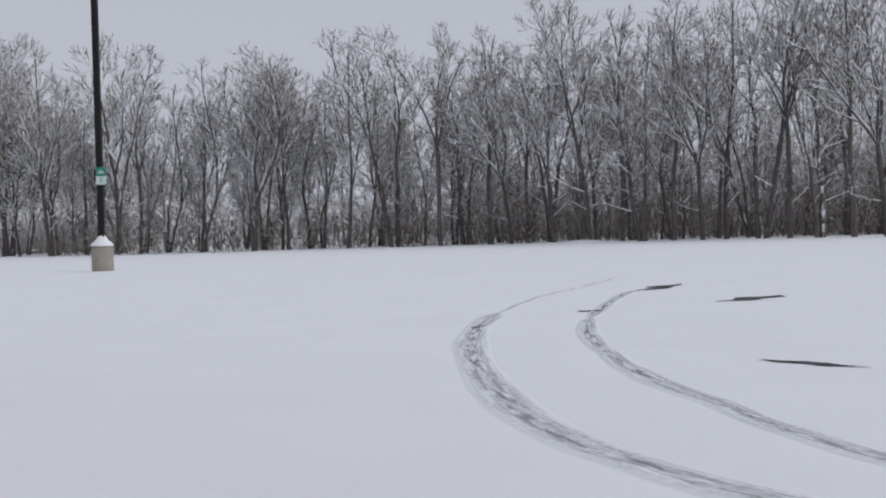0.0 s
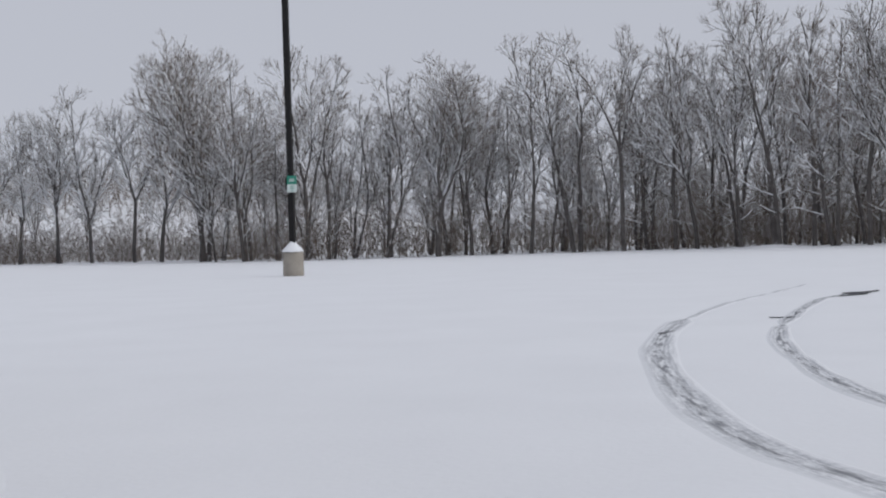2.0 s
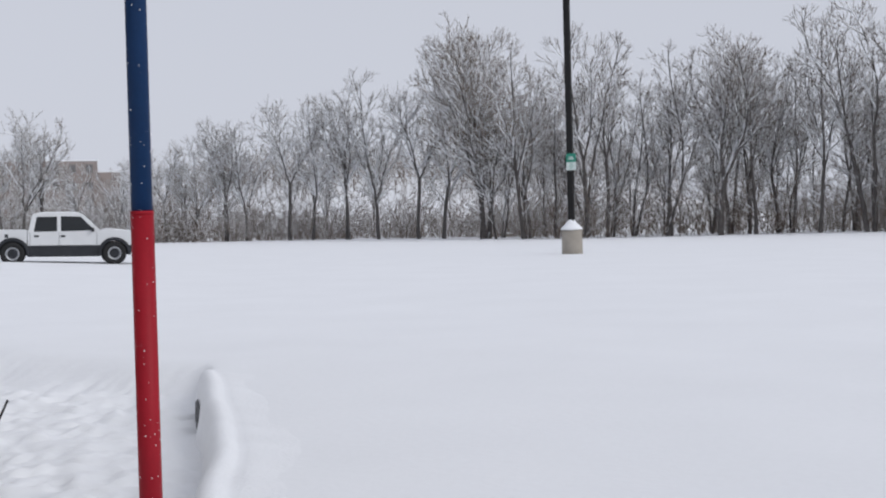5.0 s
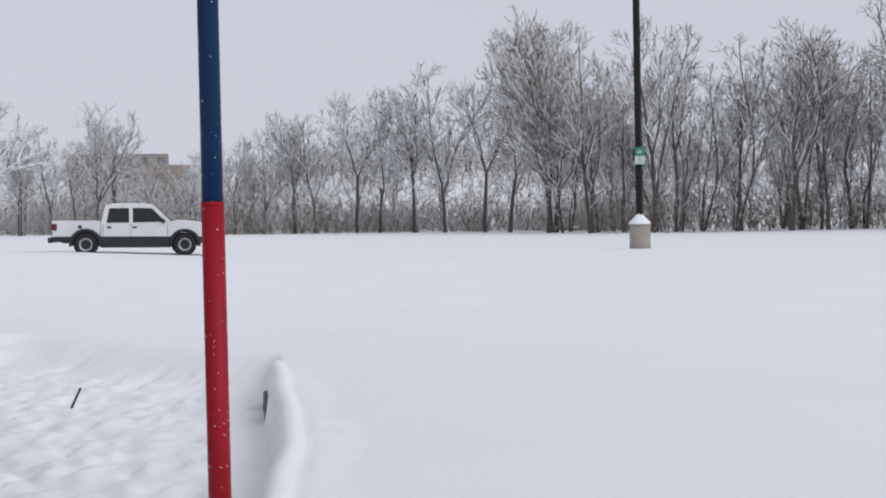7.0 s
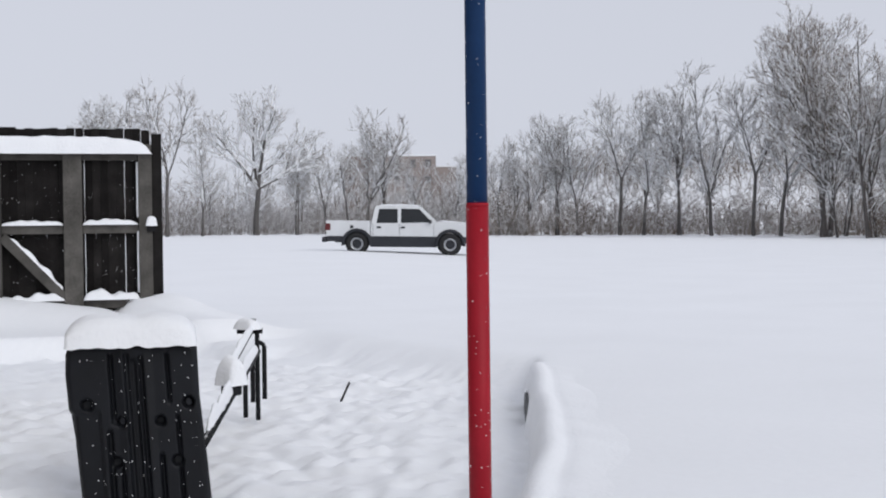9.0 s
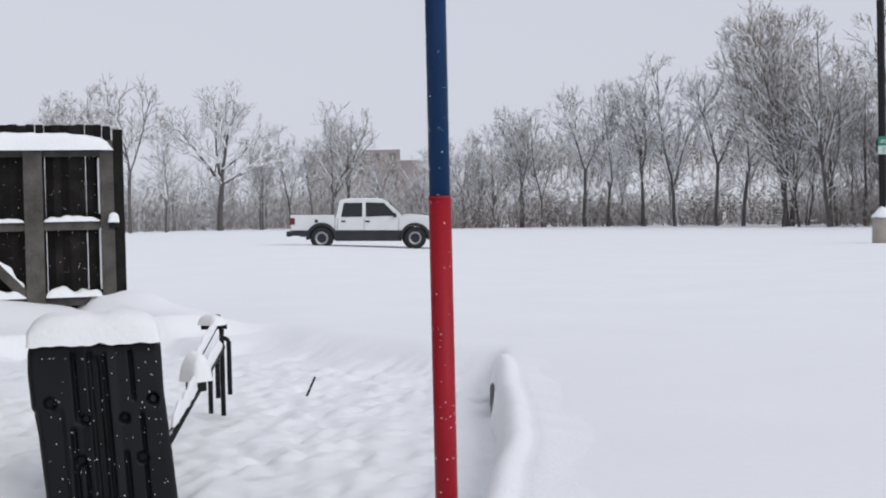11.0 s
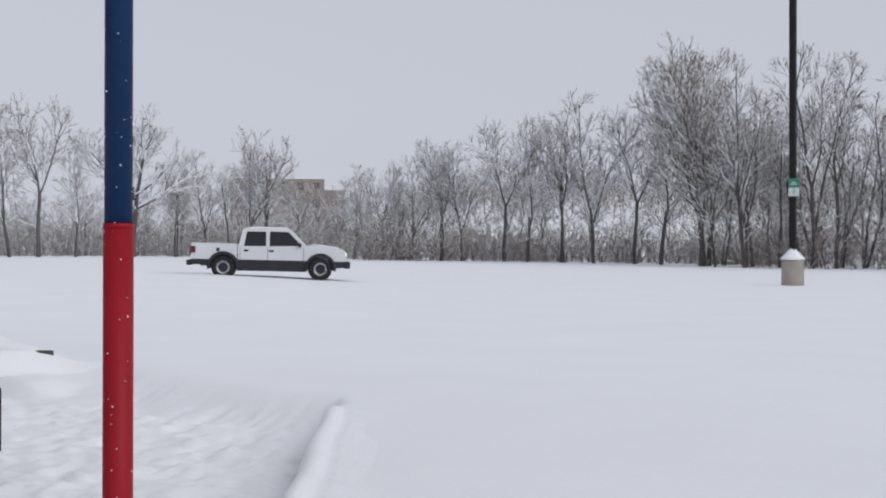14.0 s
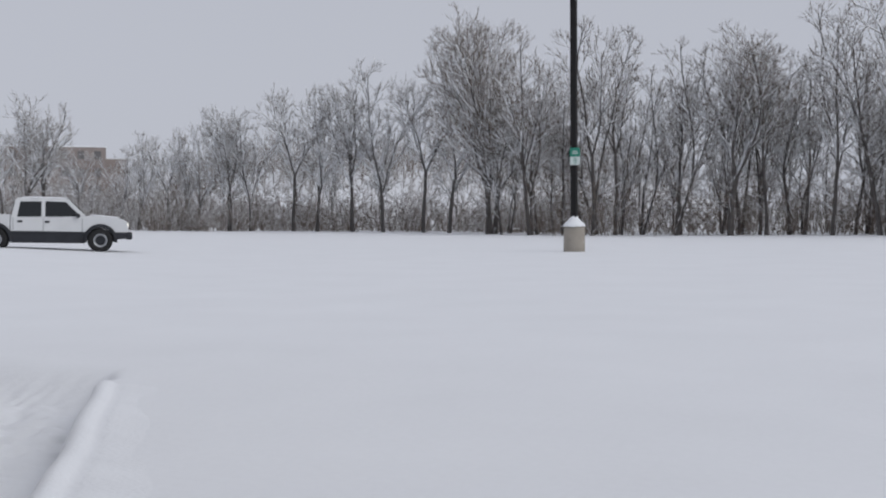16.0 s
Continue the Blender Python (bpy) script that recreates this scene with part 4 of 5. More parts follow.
# ---------------------------------------------------------------- overturned base and frame
def overturned_base():
    ob = thing("plastic_base", -4.79, 3.52, -0.36, 54.3 - 4, "black ribbed plastic base on its edge, capped with snow", "plastic base")
    ob.matrix_world = pose(-4.79, 3.52, -0.415, 0, 0, 50.3) @ Matrix.Diagonal((0.94, 1, 1.245, 1))
    slant = Matrix(((1, 0, -0.085, 0.03), (0, 1, 0.10, 0), (0, 0, 1, 0), (0, 0, 0, 1)))
    left = [(0.0, -0.318), (0.30, -0.334), (0.455, -0.340), (0.48, -0.358), (0.62, -0.363), (0.70, -0.355), (0.742, -0.332)]
    right = [(0.0, 0.345), (0.25, 0.335), (0.50, 0.320), (0.70, 0.326), (0.742, 0.31)]

    def along(table, z):
        for (z0, x0), (z1, x1) in zip(table, table[1:]):
            if z <= z1:
                return x0 + (x1 - x0) * (z - z0) / (z1 - z0)
        return table[-1][1]

    grooves = [(-0.128, 0.012, 0.42, 0.70), (-0.045, 0.014, 0.06, 0.70), (0.028, 0.013, 0.06, 0.69), (-0.155, 0.014, 0.03, 0.40),
               (0.105, 0.012, 0.03, 0.30), (-0.10, 0.010, 0.03, 0.26), (0.20, 0.010, 0.03, 0.45), (0.165, 0.010, 0.50, 0.70), (-0.012, 0.018, 0.08, 0.68)]
    holes = [(-0.09, 0.43, 0.032), (0.11, 0.43, 0.030), (-0.262, 0.50, 0.036), (0.262, 0.50, 0.036), (0.185, 0.27, 0.034), (-0.13, 0.27, 0.034)]

    def face(x, z):
        """Depth of the moulded face: pressed-in channels, bolt holes, a flat panel at the upper corner, a rolled rim."""
        d = 0.0
        for gx, w, a, b in grooves:
            k = float(smooth(a - 0.012, a + 0.02, z) * smooth(b + 0.012, b - 0.02, z))
            d += 0.030 * k * math.exp(-((x - gx) / w) ** 4)
        for hx, hz, r in holes:
            q = math.hypot((x - hx) * 0.94, (z - hz) * 1.245) / r
            d = max(d, 0.05 * float(smooth(1.0, 0.6, q)))
            d -= 0.003 * math.exp(-((q - 1.25) / 0.2) ** 2)
        d += 0.016 * float(smooth(0.49, 0.46, z)) * float(smooth(-0.19, -0.21, x))
        d -= 0.014 * float(smooth(0.055, 0.0, abs(x + 0.01) - 0.05)) * float(smooth(0.02, 0.08, z))
        return d

    nx, nz = 120, 110
    bm = bmesh.new()
    rows = []
    for j in range(nz + 1):
        z = 0.742 * j / nz
        x0, x1 = along(left, z), along(right, z)
        row = []
        for i in range(nx + 1):
            u = i / nx
            x = x0 + (x1 - x0) * u
            edge = min(u, 1 - u) * (x1 - x0)
            lip = 0.03 * max(0.0, 1 - edge / 0.03) ** 2 + 0.025 * max(0.0, 1 - (0.742 - z) / 0.03) ** 2
            notch = 0.012 * (0.5 + 0.5 * math.sin(u * 16.0)) * float(smooth(0.70, 0.742, z))
            row.append(bm.verts.new(slant @ Vector((x, face(x, z) + lip, z + notch))))
        rows.append(row)
    for j in range(nz):
        for i in range(nx):
            bm.faces.new((rows[j][i], rows[j][i + 1], rows[j + 1][i + 1], rows[j + 1][i]))
    part("moulded_face", bm, BLACK_PLASTIC, ob, "black face with channels and bolt holes", True)
    bm = bmesh.new()
    out = [(x + 0.004, z) for z, x in left] + [(x - 0.004, z) for z, x in right[::-1]]
    prism(bm, out, 0.07, 0.24, 0.015)
    bm.transform(slant)
    part("shell", bm, BLACK_PLASTIC, ob)
    bm = bmesh.new()
    for hx, hz in ((-0.088, 0.432), (0.262, 0.498)):
        tube(bm, (hx, 0.035, hz), (hx, 0.075, hz), 0.014, 0.012, 12)
        bm.transform(slant)
        part("bolt", bm, CLADDING, ob, "dull metal bolt")
        bm = bmesh.new()
    bm.free()
    # cushion of snow, steep at its sides, with a dip along its top
    bm = bmesh.new()
    nl, nw = 44, 22
    grid = []
    for i in range(nl + 1):
        u = i / nl * 2 - 1
        row = []
        for j in range(nw + 1):
            v = j / nw * 2 - 1
            full = max(0.0, 1 - abs(u) ** 4.5) ** 0.42 * max(0.0, 1 - abs(v) ** 3.2) ** 0.45
            k = noise.noise(Vector((u * 1.6 + 3, v * 1.2, 2.0)))
            h = 0.128 * full * (1 - 0.10 * math.exp(-((u - 0.12) / 0.22) ** 2) + 0.10 * k)
            sag = 0.012 * noise.noise(Vector((u * 5, v * 2, 7.0)))
            bulge = 1 + 0.035 * math.sin(math.pi * min(1.0, h / 0.13))
            row.append(bm.verts.new(slant @ Vector((-0.012 + u * 0.338 * bulge, 0.105 + v * 0.165, 0.728 + h + sag * (1 - full)))))
        grid.append(row)
    for i in range(nl):
        for j in range(nw):
            bm.faces.new((grid[i][j], grid[i + 1][j], grid[i + 1][j + 1], grid[i][j + 1]))
    part("snow_cap", bm, SNOW_LUMP, ob, "thick rounded cap of snow", True)
    g = random.Random(8)
    bm = bmesh.new()
    for i in range(120):
        x, z = g.uniform(-0.30, 0.30), g.uniform(0.03, 0.70)
        bmesh.ops.create_icosphere(bm, subdivisions=1, radius=g.uniform(0.0012, 0.0036), matrix=Matrix.Translation(slant @ Vector((x, face(x, z) - 0.001, z))))
    tagged(part("snow_fleck", bm, SNOW_LUMP, ob, "specks of blown snow"), kind="stuff")
    return ob


overturned_base()


def steel_frame():
    near, top = Vector((-4.78, 3.93, 0.0)), Vector((-5.97, 5.33, 0.39))
    ob = thing("steel_frame", near.x, near.y, gz1(near.x, near.y), 0, "black tubular steel frame half buried in snow", "metal frame")
    base = Vector((near.x, near.y, gz1(near.x, near.y)))
    along = (top - near).normalized()
    side = Vector((-0.76, -0.62, 0)) * 0.22
    up = Vector((0, 0, 1))

    def bar(name, a, b, r=0.023):
        bm = bmesh.new()
        tube(bm, a - base, b - base, r, r, 10)
        return part(name, bm, BLACK_STEEL, ob, "", True)

    bar("long_bar", near - along * 0.12, top - up * 0.14)
    bar("long_bar", near.lerp(top, 0.45) + up * 0.05 + side * 0.15, top + side * 0.15 + up * 0.01, 0.018)
    bar("cross_bar", top + side * 0.62, top + Vector((0.02, 0.03, 0.0)), 0.02)
    for dx, dy, z_top, z_foot in ((0, 0, 0.02, -0.60), (0.028, 0.036, -0.10, -0.46), (-0.052, -0.064, -0.26, -0.58), (-0.020, -0.026, -0.20, -0.48)):
        bar("leg", top + Vector((dx, dy, z_top)), top + Vector((dx, dy, z_foot)), 0.016)
    bar("cross_bar", top - up * 0.06, top + Vector((0.028, 0.036, -0.10)), 0.014)
    for a, b, h in ((near + up * 0.03, top - up * 0.12, 0.075), (near.lerp(top, 0.45) + up * 0.065 + side * 0.15, top + side * 0.15 + up * 0.025, 0.05)):
        d = b - a
        m = Matrix.Translation((a + b) / 2 - base) @ d.to_track_quat("X", "Z").to_matrix().to_4x4()
        bm = bmesh.new()
        heap(bm, d.length, 0.036, h, a.x, m, 26, 6, 0.35)
        part("snow_ledge", bm, SNOW_LUMP, ob, "snow balanced along the bar", True)
    c = near.lerp(top, 0.42) + up * 0.0
    bm = bmesh.new()
    box(bm, *(c - base), 0.10, 0.08, 0.12, 0.01)
    part("bracket", bm, BLACK_STEEL, ob)
    bm = bmesh.new()
    heap(bm, 0.16, 0.15, 0.17, 6.0, Matrix.Translation(c - base + up * 0.005), 12, 10)
    part("snow_cap", bm, SNOW_LUMP, ob, "lump of snow on the bracket", True)
    bm = bmesh.new()
    heap(bm, 0.20, 0.12, 0.07, 7.0, Matrix.Translation(top + side * 0.3 - base + up * 0.015), 12, 8)
    part("snow_cap", bm, SNOW_LUMP, ob, "snow on the frame's corner", True)


steel_frame()


def stake():
    bm = bmesh.new()
    a, b = Vector((-6.20, 6.31, -0.286)), Vector((-6.13, 6.375, -0.08))
    tube(bm, a - a, b - a, 0.009, 0.008, 10)
    ob = new("stake", mesh_of("stake", bm, POLE_METAL, True))
    ob.matrix_world = pose(*a)
    tagged(ob, "thin dark metal stake leaning out of the snow", "stake")


stake()


def edging():
    bm = bmesh.new()
    d = (EDGING_END - POST_END)
    ln = d.length
    box(bm, -0.08, 0, 0, 0.16, 0.09, 0.07, 0.01)
    ob = new("edging_timber", mesh_of("edging_timber", bm, OLD_WOOD))
    ob.matrix_world = pose(EDGING_END.x - 0.04, EDGING_END.y - 0.10, gz1(EDGING_END.x - 0.1, EDGING_END.y - 0.12) + 0.005, 0, 0, math.degrees(math.atan2(d.y, d.x)))
    tagged(ob, "snow-buried landscape timber with its end showing", "timber")


edging()


def kerb():
    """A kerb rounded over by snow, with a thin black strip in a gap at its foot."""
    line = curve_points(KERB_LINE, 0.045)
    d = np.gradient(line, axis=0)
    nrm = np.stack([-d[:, 1], d[:, 0]], 1) / np.hypot(d[:, 0], d[:, 1])[:, None]
    # profile across: the bed side first
    prof = [(-0.135, -0.34), (-0.105, -0.16), (-0.085, -0.05), (-0.064, 0.015), (-0.035, 0.046), (0.0, 0.054), (0.03, 0.044), (0.055, 0.027), (0.078, 0.019), (0.11, 0.022),
            (0.14, 0.021), (0.19, 0.014), (0.26, 0.006), (0.36, -0.003), (0.48, -0.014), (0.62, -0.04)]
    n, k = len(line), len(prof)
    co = []
    for i in range(n):
        end = min(1.0, (i + 1) / 18) ** 0.7
        for off, z in prof:
            x, y = line[i] + nrm[i] * (off * 1.0)
            lump = 0.5 * float(lumps(np.array([x]), np.array([y]), 0.5)[0]) + 0.3 * float(lumps(np.array([x + 5]), np.array([y]), 0.16)[0])
            top = z * (end if z > 0 else 1) + (0.016 * lump * max(0.0, min(1.0, (0.45 - off) / 0.3)) if z > -0.1 else 0)
            shift = (0.014 * float(lumps(np.array([line[i][0] * 1.0]), np.array([line[i][1] + 7]), 0.6)[0]) + 0.008 * lump) * max(0.0, min(1.0, (0.4 - off) / 0.3))
            x, y = line[i] + nrm[i] * (off * (0.35 + 0.65 * end) + shift)
            co.append((x, y, top - (1 - end) * 0.08))
    i = np.arange(n * k).reshape(n, k)
    quads = np.stack([i[:-1, :-1], i[1:, :-1], i[1:, 1:], i[:-1, 1:]], -1).reshape(-1, 4)
    me = quad_mesh("kerb", np.array(co), quads, SNOW_LUMP)
    for p in me.polygons:
        p.use_smooth = True
    ob = tagged(new("kerb", me), "low kerb rounded over by settled snow", "kerb", kind="structure")
    # thin black strip set into a gap along the foot
    sel = [j for j in range(n) if 6.3 < line[j][1] < 7.0]
    bm = bmesh.new()
    rows = []
    for c, j in enumerate(sel):
        t = c / (len(sel) - 1)
        w = 0.001 + 0.006 * math.sin(math.pi * t) ** 0.8 * (0.75 + 0.25 * math.sin(c * 1.7))
        row = []
        for off, z in ((-0.112 - w, -0.26), (-0.108 - w, -0.13), (-0.09, -0.11), (-0.07, -0.26)):
            x, y = line[j] + nrm[j] * off
            row.append(bm.verts.new((x, y, z)))
        rows.append(row)
    for a, b in zip(rows, rows[1:]):
        for q in range(4):
            bm.faces.new((a[q], b[q], b[(q + 1) % 4], a[(q + 1) % 4]))
    bm.faces.new(rows[0])
    bm.faces.new(rows[-1][::-1])
    part("gap_strip", bm, BLACK_PLASTIC, ob, "thin black strip in a gap of the snow")


kerb()


# ---------------------------------------------------------------- pickup truck
def pickup(x, y, turn):
    ob = thing("pickup_truck", x, y, gz1(x, y) - 0.07, turn, "white crew-cab pickup with dark grey lower body, parked on snow", "pickup truck")
    c, s_ = math.cos(radians(turn)) * 1.6, math.sin(radians(turn)) * 1.6
    pitch = math.degrees(math.atan2(gz1(x - c, y - s_) - gz1(x + c, y + s_), 3.2))
    ob.matrix_world = pose(x, y, (gz1(x - c, y - s_) + gz1(x + c, y + s_)) / 2 - 0.06, 0, 0, turn) @ Matrix.Rotation(radians(pitch * 0.4), 4, "Y")
    FA, RA, WR = 1.64, -1.54, 0.36

    def arc(cx, r, z, steps=10):
        """The arch over a wheel at cx, from front to rear, where it lies above z."""
        a0 = math.asin(max(-1, min(1, (z - 0.36) / r)))
        return [(cx + r * math.cos(a0 + (math.pi - 2 * a0) * i / steps), 0.36 + r * math.sin(a0 + (math.pi - 2 * a0) * i / steps)) for i in range(steps + 1)]

    two = 0.62
    R = 0.47
    # cab and nose, white
    bm = bmesh.new()
    nose = [(-1.08, two), (-1.08, 1.05), (-1.02, 1.07), (1.16, 1.09), (1.25, 1.15), (1.9, 1.12), (2.34, 1.05), (2.45, 0.98), (2.50, 0.76), (2.50, two)]
    nose += arc(FA, R, two)
    prism(bm, nose, -0.84, 0.84, 0.03)
    part("body", bm, WHITE_PAINT, ob, "white cab body and bonnet")
    # greenhouse
    bm = bmesh.new()
    lower = [(-1.06, 1.05), (1.22, 1.09)]
    prof = [(-1.06, 1.06), (-0.94, 1.62), (-0.86, 1.68), (0.28, 1.70), (0.62, 1.66), (0.70, 1.62), (1.24, 1.09)]
    vs = []
    for sgn in (-1, 1):
        vs.append([bm.verts.new((px, sgn * (0.79 - 0.17 * max(0, (pz - 1.06) / 0.56) ** 1.2), pz)) for px, pz in prof])
    bm.faces.new(vs[0])
    bm.faces.new(vs[1][::-1])
    for i in range(len(prof)):
        j = (i + 1) % len(prof)
        bm.faces.new((vs[0][i], vs[1][i], vs[1][j], vs[0][j]))
    part("cab_roof", bm, WHITE_PAINT, ob, "white roof and pillars")

    def pane(name, quad, sgn=None, label=""):
        """A glass pane from four corners (x, z) on a cab side."""
        bm = bmesh.new()
        pts = []
        for px, pz in quad:
            yy = 0.79 - 0.17 * max(0, (pz - 1.06) / 0.56) ** 1.2
            pts.append((px, yy))
        a = [bm.verts.new((px, sgn * (yy + 0.006), pz)) for (px, pz), (_, yy) in zip(quad, pts)]
        b = [bm.verts.new((px, sgn * (yy - 0.02), pz)) for (px, pz), (_, yy) in zip(quad, pts)]
        bm.faces.new(a)
        bm.faces.new(b[::-1])
        for i in range(len(a)):
            bm.faces.new((a[i], a[(i + 1) % len(a)], b[(i + 1) % len(a)], b[i]))
        return part(name, bm, TINT, ob, label)

    for s in (-1, 1):
        pane("side_window", [(-0.88, 1.08), (-0.16, 1.09), (-0.16, 1.57), (-0.79, 1.56)], s)
        pane("side_window", [(-0.04, 1.09), (1.02, 1.12), (0.58, 1.57), (-0.04, 1.58)], s)
    for pts in ([(1.215, 1.12), (0.735, 1.595)], [(-1.045, 1.12), (-0.955, 1.56)]):
        bm = bmesh.new()
        (x0, z0), (x1, z1) = pts
        o = 0.008 if x0 > 0 else -0.008
        q = [bm.verts.new(v) for v in ((x0 + o, -0.70, z0 + 0.006), (x0 + o, 0.70, z0 + 0.006), (x1 + o, 0.58, z1 + 0.006), (x1 + o, -0.58, z1 + 0.006))]
        f = bm.faces.new(q)
        r = bmesh.ops.extrude_face_region(bm, geom=[f])
        bmesh.ops.translate(bm, verts=[e for e in r["geom"] if isinstance(e, bmesh.types.BMVert)], vec=(-o * 2, 0, -0.012))
        part("windscreen" if x0 > 0 else "rear_window", bm, TINT, ob)
    # cargo bed
    side = [(-2.58, two), (-2.60, 1.15), (-1.10, 1.15), (-1.10, two)]
    side += [p for p in arc(RA, R, two)]
    for s in (-1, 1):
        bm = bmesh.new()
        prism(bm, side, s * 0.84, s * 0.75, 0.012)
        part("bed_side", bm, WHITE_PAINT, ob)
    bm = bmesh.new()
    box(bm, -2.56, 0, 0.885, 0.06, 1.49, 0.52, 0.015)
    gate = part("tailgate", bm, WHITE_PAINT, ob)
    bm = bmesh.new()
    box(bm, -2.595, 0, 0.95, 0.012, 0.22, 0.07, 0.004)
    part("handle", bm, CLADDING, gate)
    bm = bmesh.new()
    box(bm, -1.82, 0, 0.72, 1.44, 1.48, 0.16)
    part("bed_floor", bm, CLADDING, ob)
    bm = bmesh.new()
    heap(bm, 1.42, 1.46, 0.24, 3.0, Matrix.Translation((-1.82, 0, 0.86)), 16, 12)
    part("snow_load", bm, SNOW_LUMP, ob, "snow lying in the cargo bed", True)
    # dark lower body with arches
    low = [(-2.60, 0.42), (-2.60, two - 0.002), *arc(RA, R, two - 0.002)[::-1], *arc(FA, R, two - 0.002)[::-1], (2.50, two - 0.002), (2.54, 0.45)]
    bottom = [*arc(FA, R, 0.34), *arc(RA, R, 0.40)]
    bm = bmesh.new()
    for piece in ([(-2.56, 0.44), (-2.58, two - 0.002), (RA - R + 0.07, two - 0.002), (RA - R + 0.01, 0.44)],
                  [(RA + R - 0.01, 0.26), (RA + R - 0.07, two - 0.002), (FA - R + 0.07, two - 0.002), (FA - R + 0.01, 0.26)],
                  [(FA + R - 0.01, 0.42), (FA + R - 0.07, two - 0.002), (2.50, two - 0.002), (2.50, 0.42)]):
        prism(bm, piece, -0.85, 0.85)
    part("lower_body", bm, CLADDING, ob, "dark grey lower body")
    bm = bmesh.new()
    box(bm, 0, 0, 0.50, 4.6, 1.0, 0.2)
    part("chassis", bm, RUBBER, ob)
    # wheel arch flares
    for cx in (FA, RA):
        for s in (-1, 1):
            bm = bmesh.new()
            k = 14
            rows = []
            for i in range(k + 1):
                t = -0.12 + (math.pi + 0.24) * i / k
                rows.append([bm.verts.new((cx + rr * math.cos(t), s * yy, 0.36 + rr * math.sin(t))) for rr, yy in ((R - 0.04, 0.70), (R - 0.05, 0.90), (R + 0.05, 0.885), (R + 0.06, 0.84))])
            for a, b in zip(rows, rows[1:]):
                for j in range(3):
                    bm.faces.new((a[j], b[j], b[j + 1], a[j + 1]))
            part("wheel_flare", bm, CLADDING, ob, "black wheel arch flare", True)
    # wheels
    for cx in (FA, RA):
        for s in (-1, 1):
            bm = bmesh.new()
            prof_w = [(0.21, 0.10), (0.25, 0.135), (0.35, 0.14), (0.38, 0.12), (0.386, 0.05), (0.386, -0.05), (0.38, -0.12), (0.35, -0.14), (0.21, -0.12)]
            rings = [[bm.verts.new((cx + r * math.cos(a * 0.2094), s * (0.76 + yy), 0.36 + r * math.sin(a * 0.2094))) for a in range(30)] for r, yy in prof_w]
            for r0, r1 in zip(rings, rings[1:]):
                for a in range(30):
                    bm.faces.new((r0[a], r0[(a + 1) % 30], r1[(a + 1) % 30], r1[a]))
            wheel = part("tyre", bm, RUBBER, ob, "black off-road tyre packed with snow", True)
            bm = bmesh.new()
            prof_r = [(0.215, 0.11), (0.20, 0.115), (0.165, 0.07), (0.15, 0.04)]
            rings = [[bm.verts.new((cx + r * math.cos(a * 0.2094), s * (0.76 + yy), 0.36 + r * math.sin(a * 0.2094))) for a in range(30)] for r, yy in prof_r]
            for r0, r1 in zip(rings, rings[1:]):
                for a in range(30):
                    bm.faces.new((r0[a], r0[(a + 1) % 30], r1[(a + 1) % 30], r1[a]))
            part("rim", bm, STEEL, wheel, "bright wheel rim", True)
            bm = bmesh.new()
            tube(bm, (cx, s * 0.72, 0.36), (cx, s * 0.805, 0.36), 0.155, 0.15, 20)
            part("hub", bm, CLADDING, wheel, "dark wheel centre")
    # bumpers, lamps, mirrors, handles
    bm = bmesh.new()
    box(bm, 2.53, 0, 0.52, 0.20, 1.74, 0.24, 0.05)
    part("front_bumper", bm, CLADDING, ob)
    bm = bmesh.new()
    box(bm, 2.635, 0, 0.52, 0.01, 0.32, 0.11, 0.003)
    part("plate", bm, WHITE_PAINT, ob, "pale plate with illegible marks")
    bm = bmesh.new()
    box(bm, -2.66, 0, 0.50, 0.14, 1.66, 0.18, 0.03)
    part("rear_bumper", bm, CLADDING, ob)
    bm = bmesh.new()
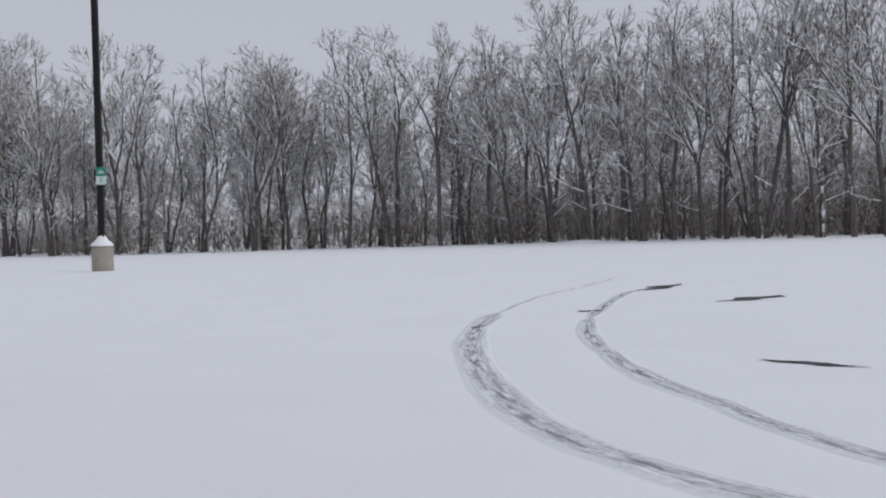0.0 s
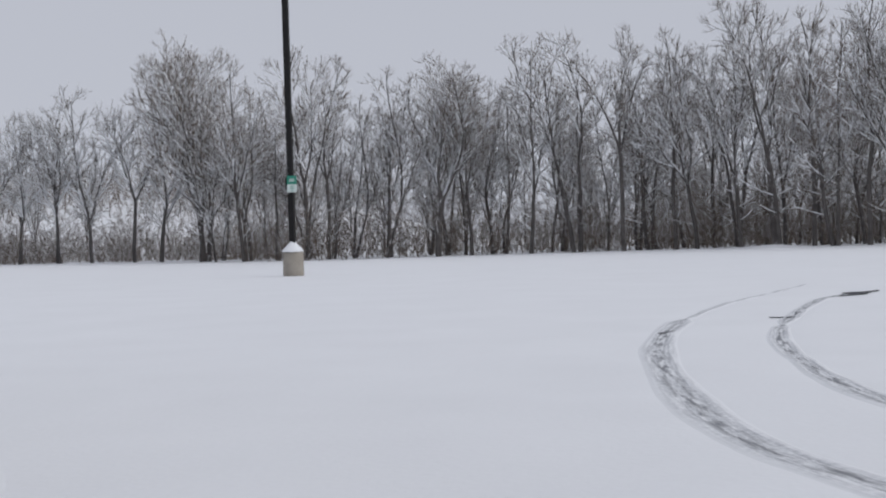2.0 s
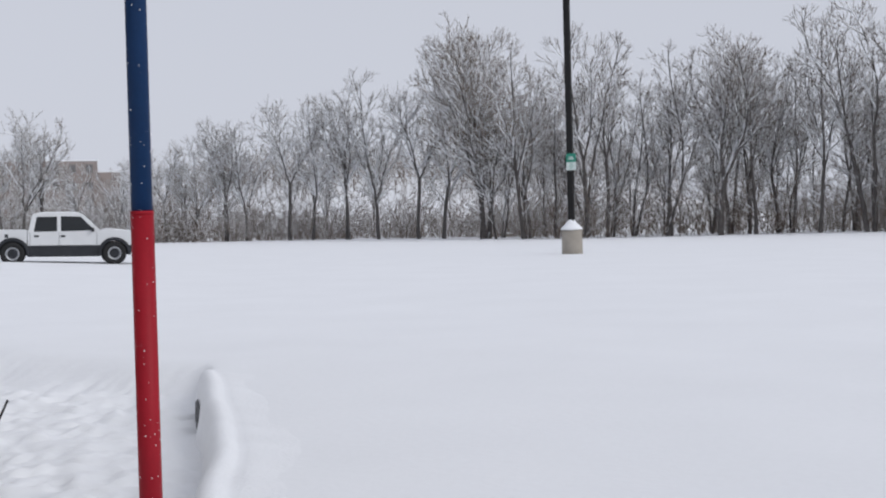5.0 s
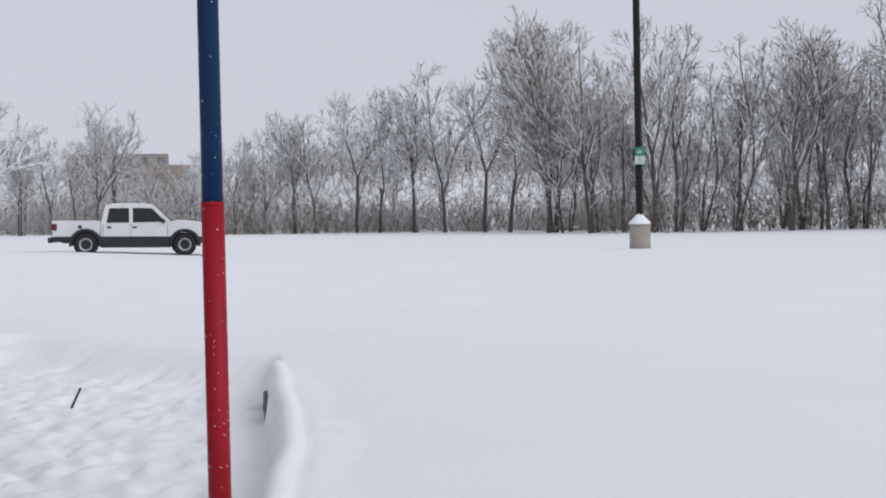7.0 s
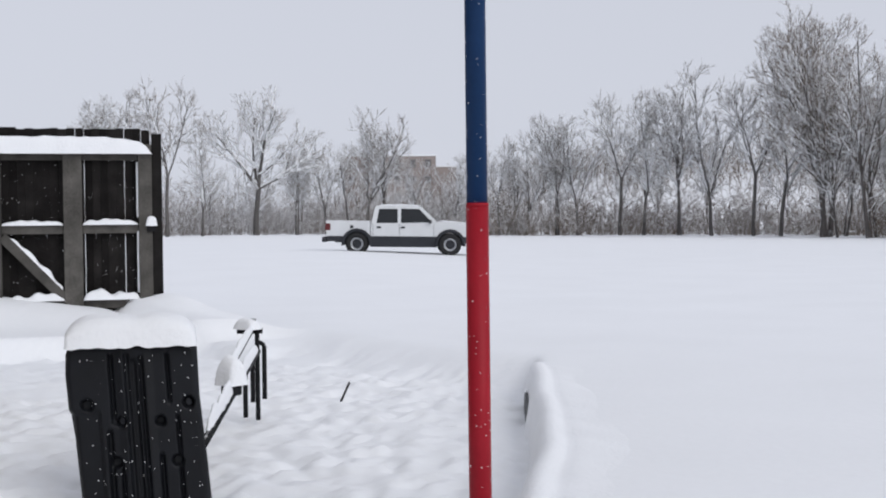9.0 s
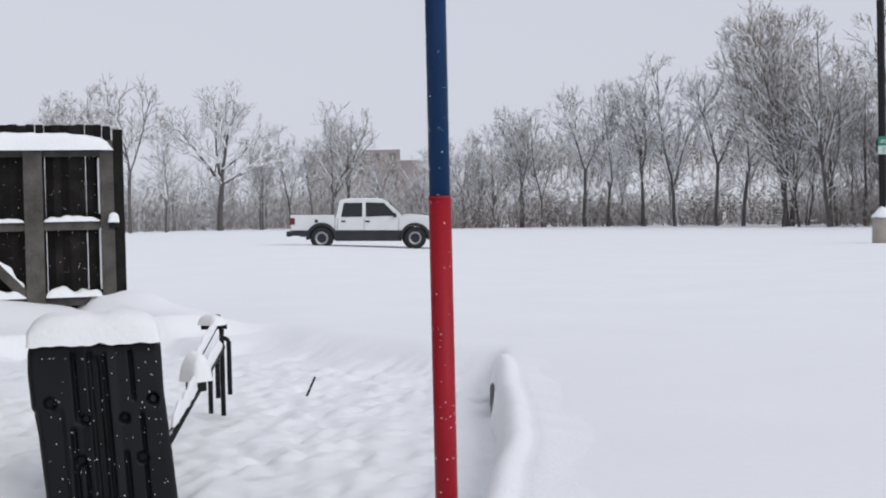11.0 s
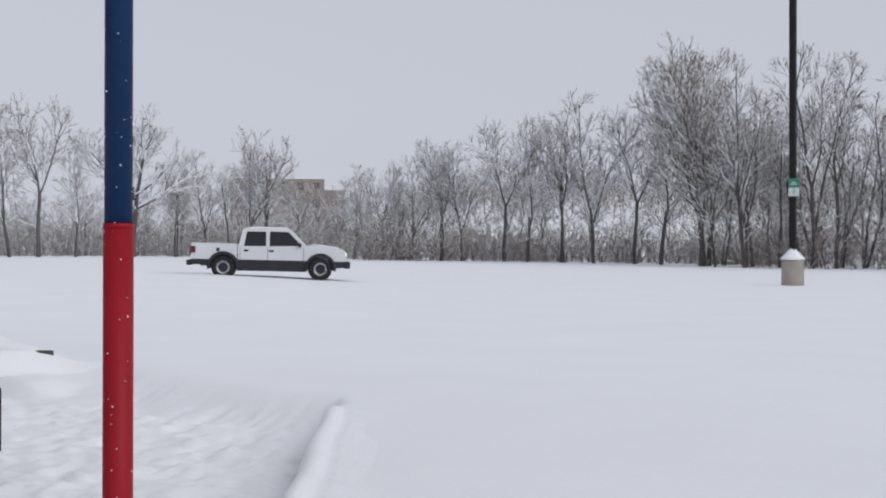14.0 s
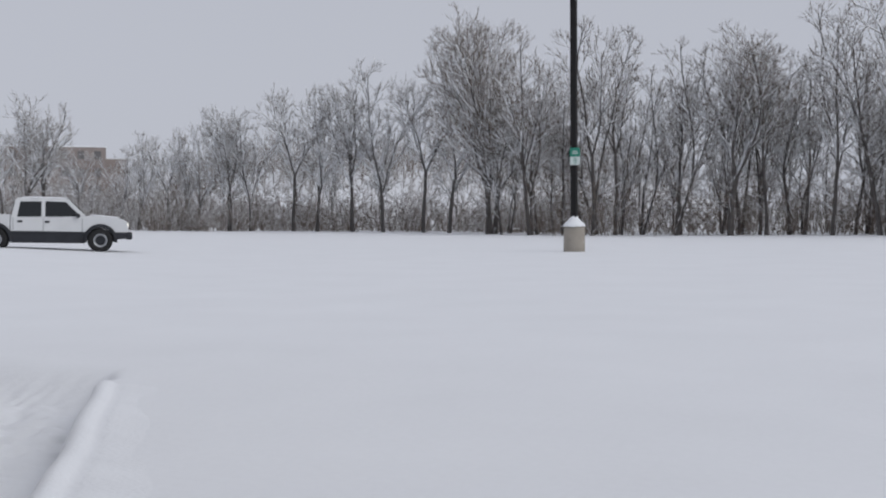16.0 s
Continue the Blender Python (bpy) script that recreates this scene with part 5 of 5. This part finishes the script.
    box(bm, 2.495, 0, 0.80, 0.05, 0.95, 0.17, 0.02)
    grille = part("grille", bm, CLADDING, ob)
    bm = bmesh.new()
    box(bm, 2.52, 0, 0.80, 0.03, 0.95, 0.035, 0.008)
    part("trim_bar", bm, CHROME, grille)
    for s in (-1, 1):
        bm = bmesh.new()
        box(bm, 2.475, s * 0.62, 0.865, 0.07, 0.29, 0.11, 0.02)
        part("headlight", bm, HEADLIGHT, ob, "lit headlight")
        bm = bmesh.new()
        box(bm, 2.475, s * 0.64, 0.735, 0.07, 0.33, 0.06, 0.015)
        part("indicator", bm, AMBER, ob, "amber indicator lamp")
        bm = bmesh.new()
        box(bm, -2.53, s * 0.785, 0.93, 0.19, 0.13, 0.24, 0.03)
        part("tail_light", bm, TAIL_RED, ob, "dark red tail lamp")
        bm = bmesh.new()
        box(bm, 0.95, s * 0.92, 1.14, 0.10, 0.18, 0.14, 0.03)
        part("wing_mirror", bm, CLADDING, ob)
        for hx in (-0.80, 0.02):
            bm = bmesh.new()
            box(bm, hx, s * 0.85, 0.93, 0.15, 0.03, 0.06, 0.012)
            part("door_handle", bm, CLADDING, ob)
        for dx in (-1.0, -0.10, 1.08):
            bm = bmesh.new()
            box(bm, dx, s * 0.841, 0.84, 0.012, 0.006, 0.42)
            part("door_seam", bm, CLADDING, ob)
    bm = bmesh.new()
    box(bm, -1.72, -0.842, 0.94, 0.11, 0.008, 0.11, 0.003)
    part("fuel_flap", bm, CLADDING, ob)
    bm = bmesh.new()
    heap(bm, 1.45, 1.18, 0.05, 5.0, Matrix.Translation((-0.1, 0, 1.685)), 16, 12)
    part("snow_roof", bm, SNOW_LUMP, ob, "thin layer of snow on the roof", True)
    bm = bmesh.new()
    m = Matrix.Translation((1.78, 0, 1.125)) @ Matrix.Rotation(radians(5), 4, "Y")
    heap(bm, 1.0, 1.5, 0.04, 8.0, m, 14, 12)
    part("snow_bonnet", bm, SNOW_LUMP, ob, "snow on the bonnet", True)
    return ob


pickup(-27.75, 31.25, 42.0)
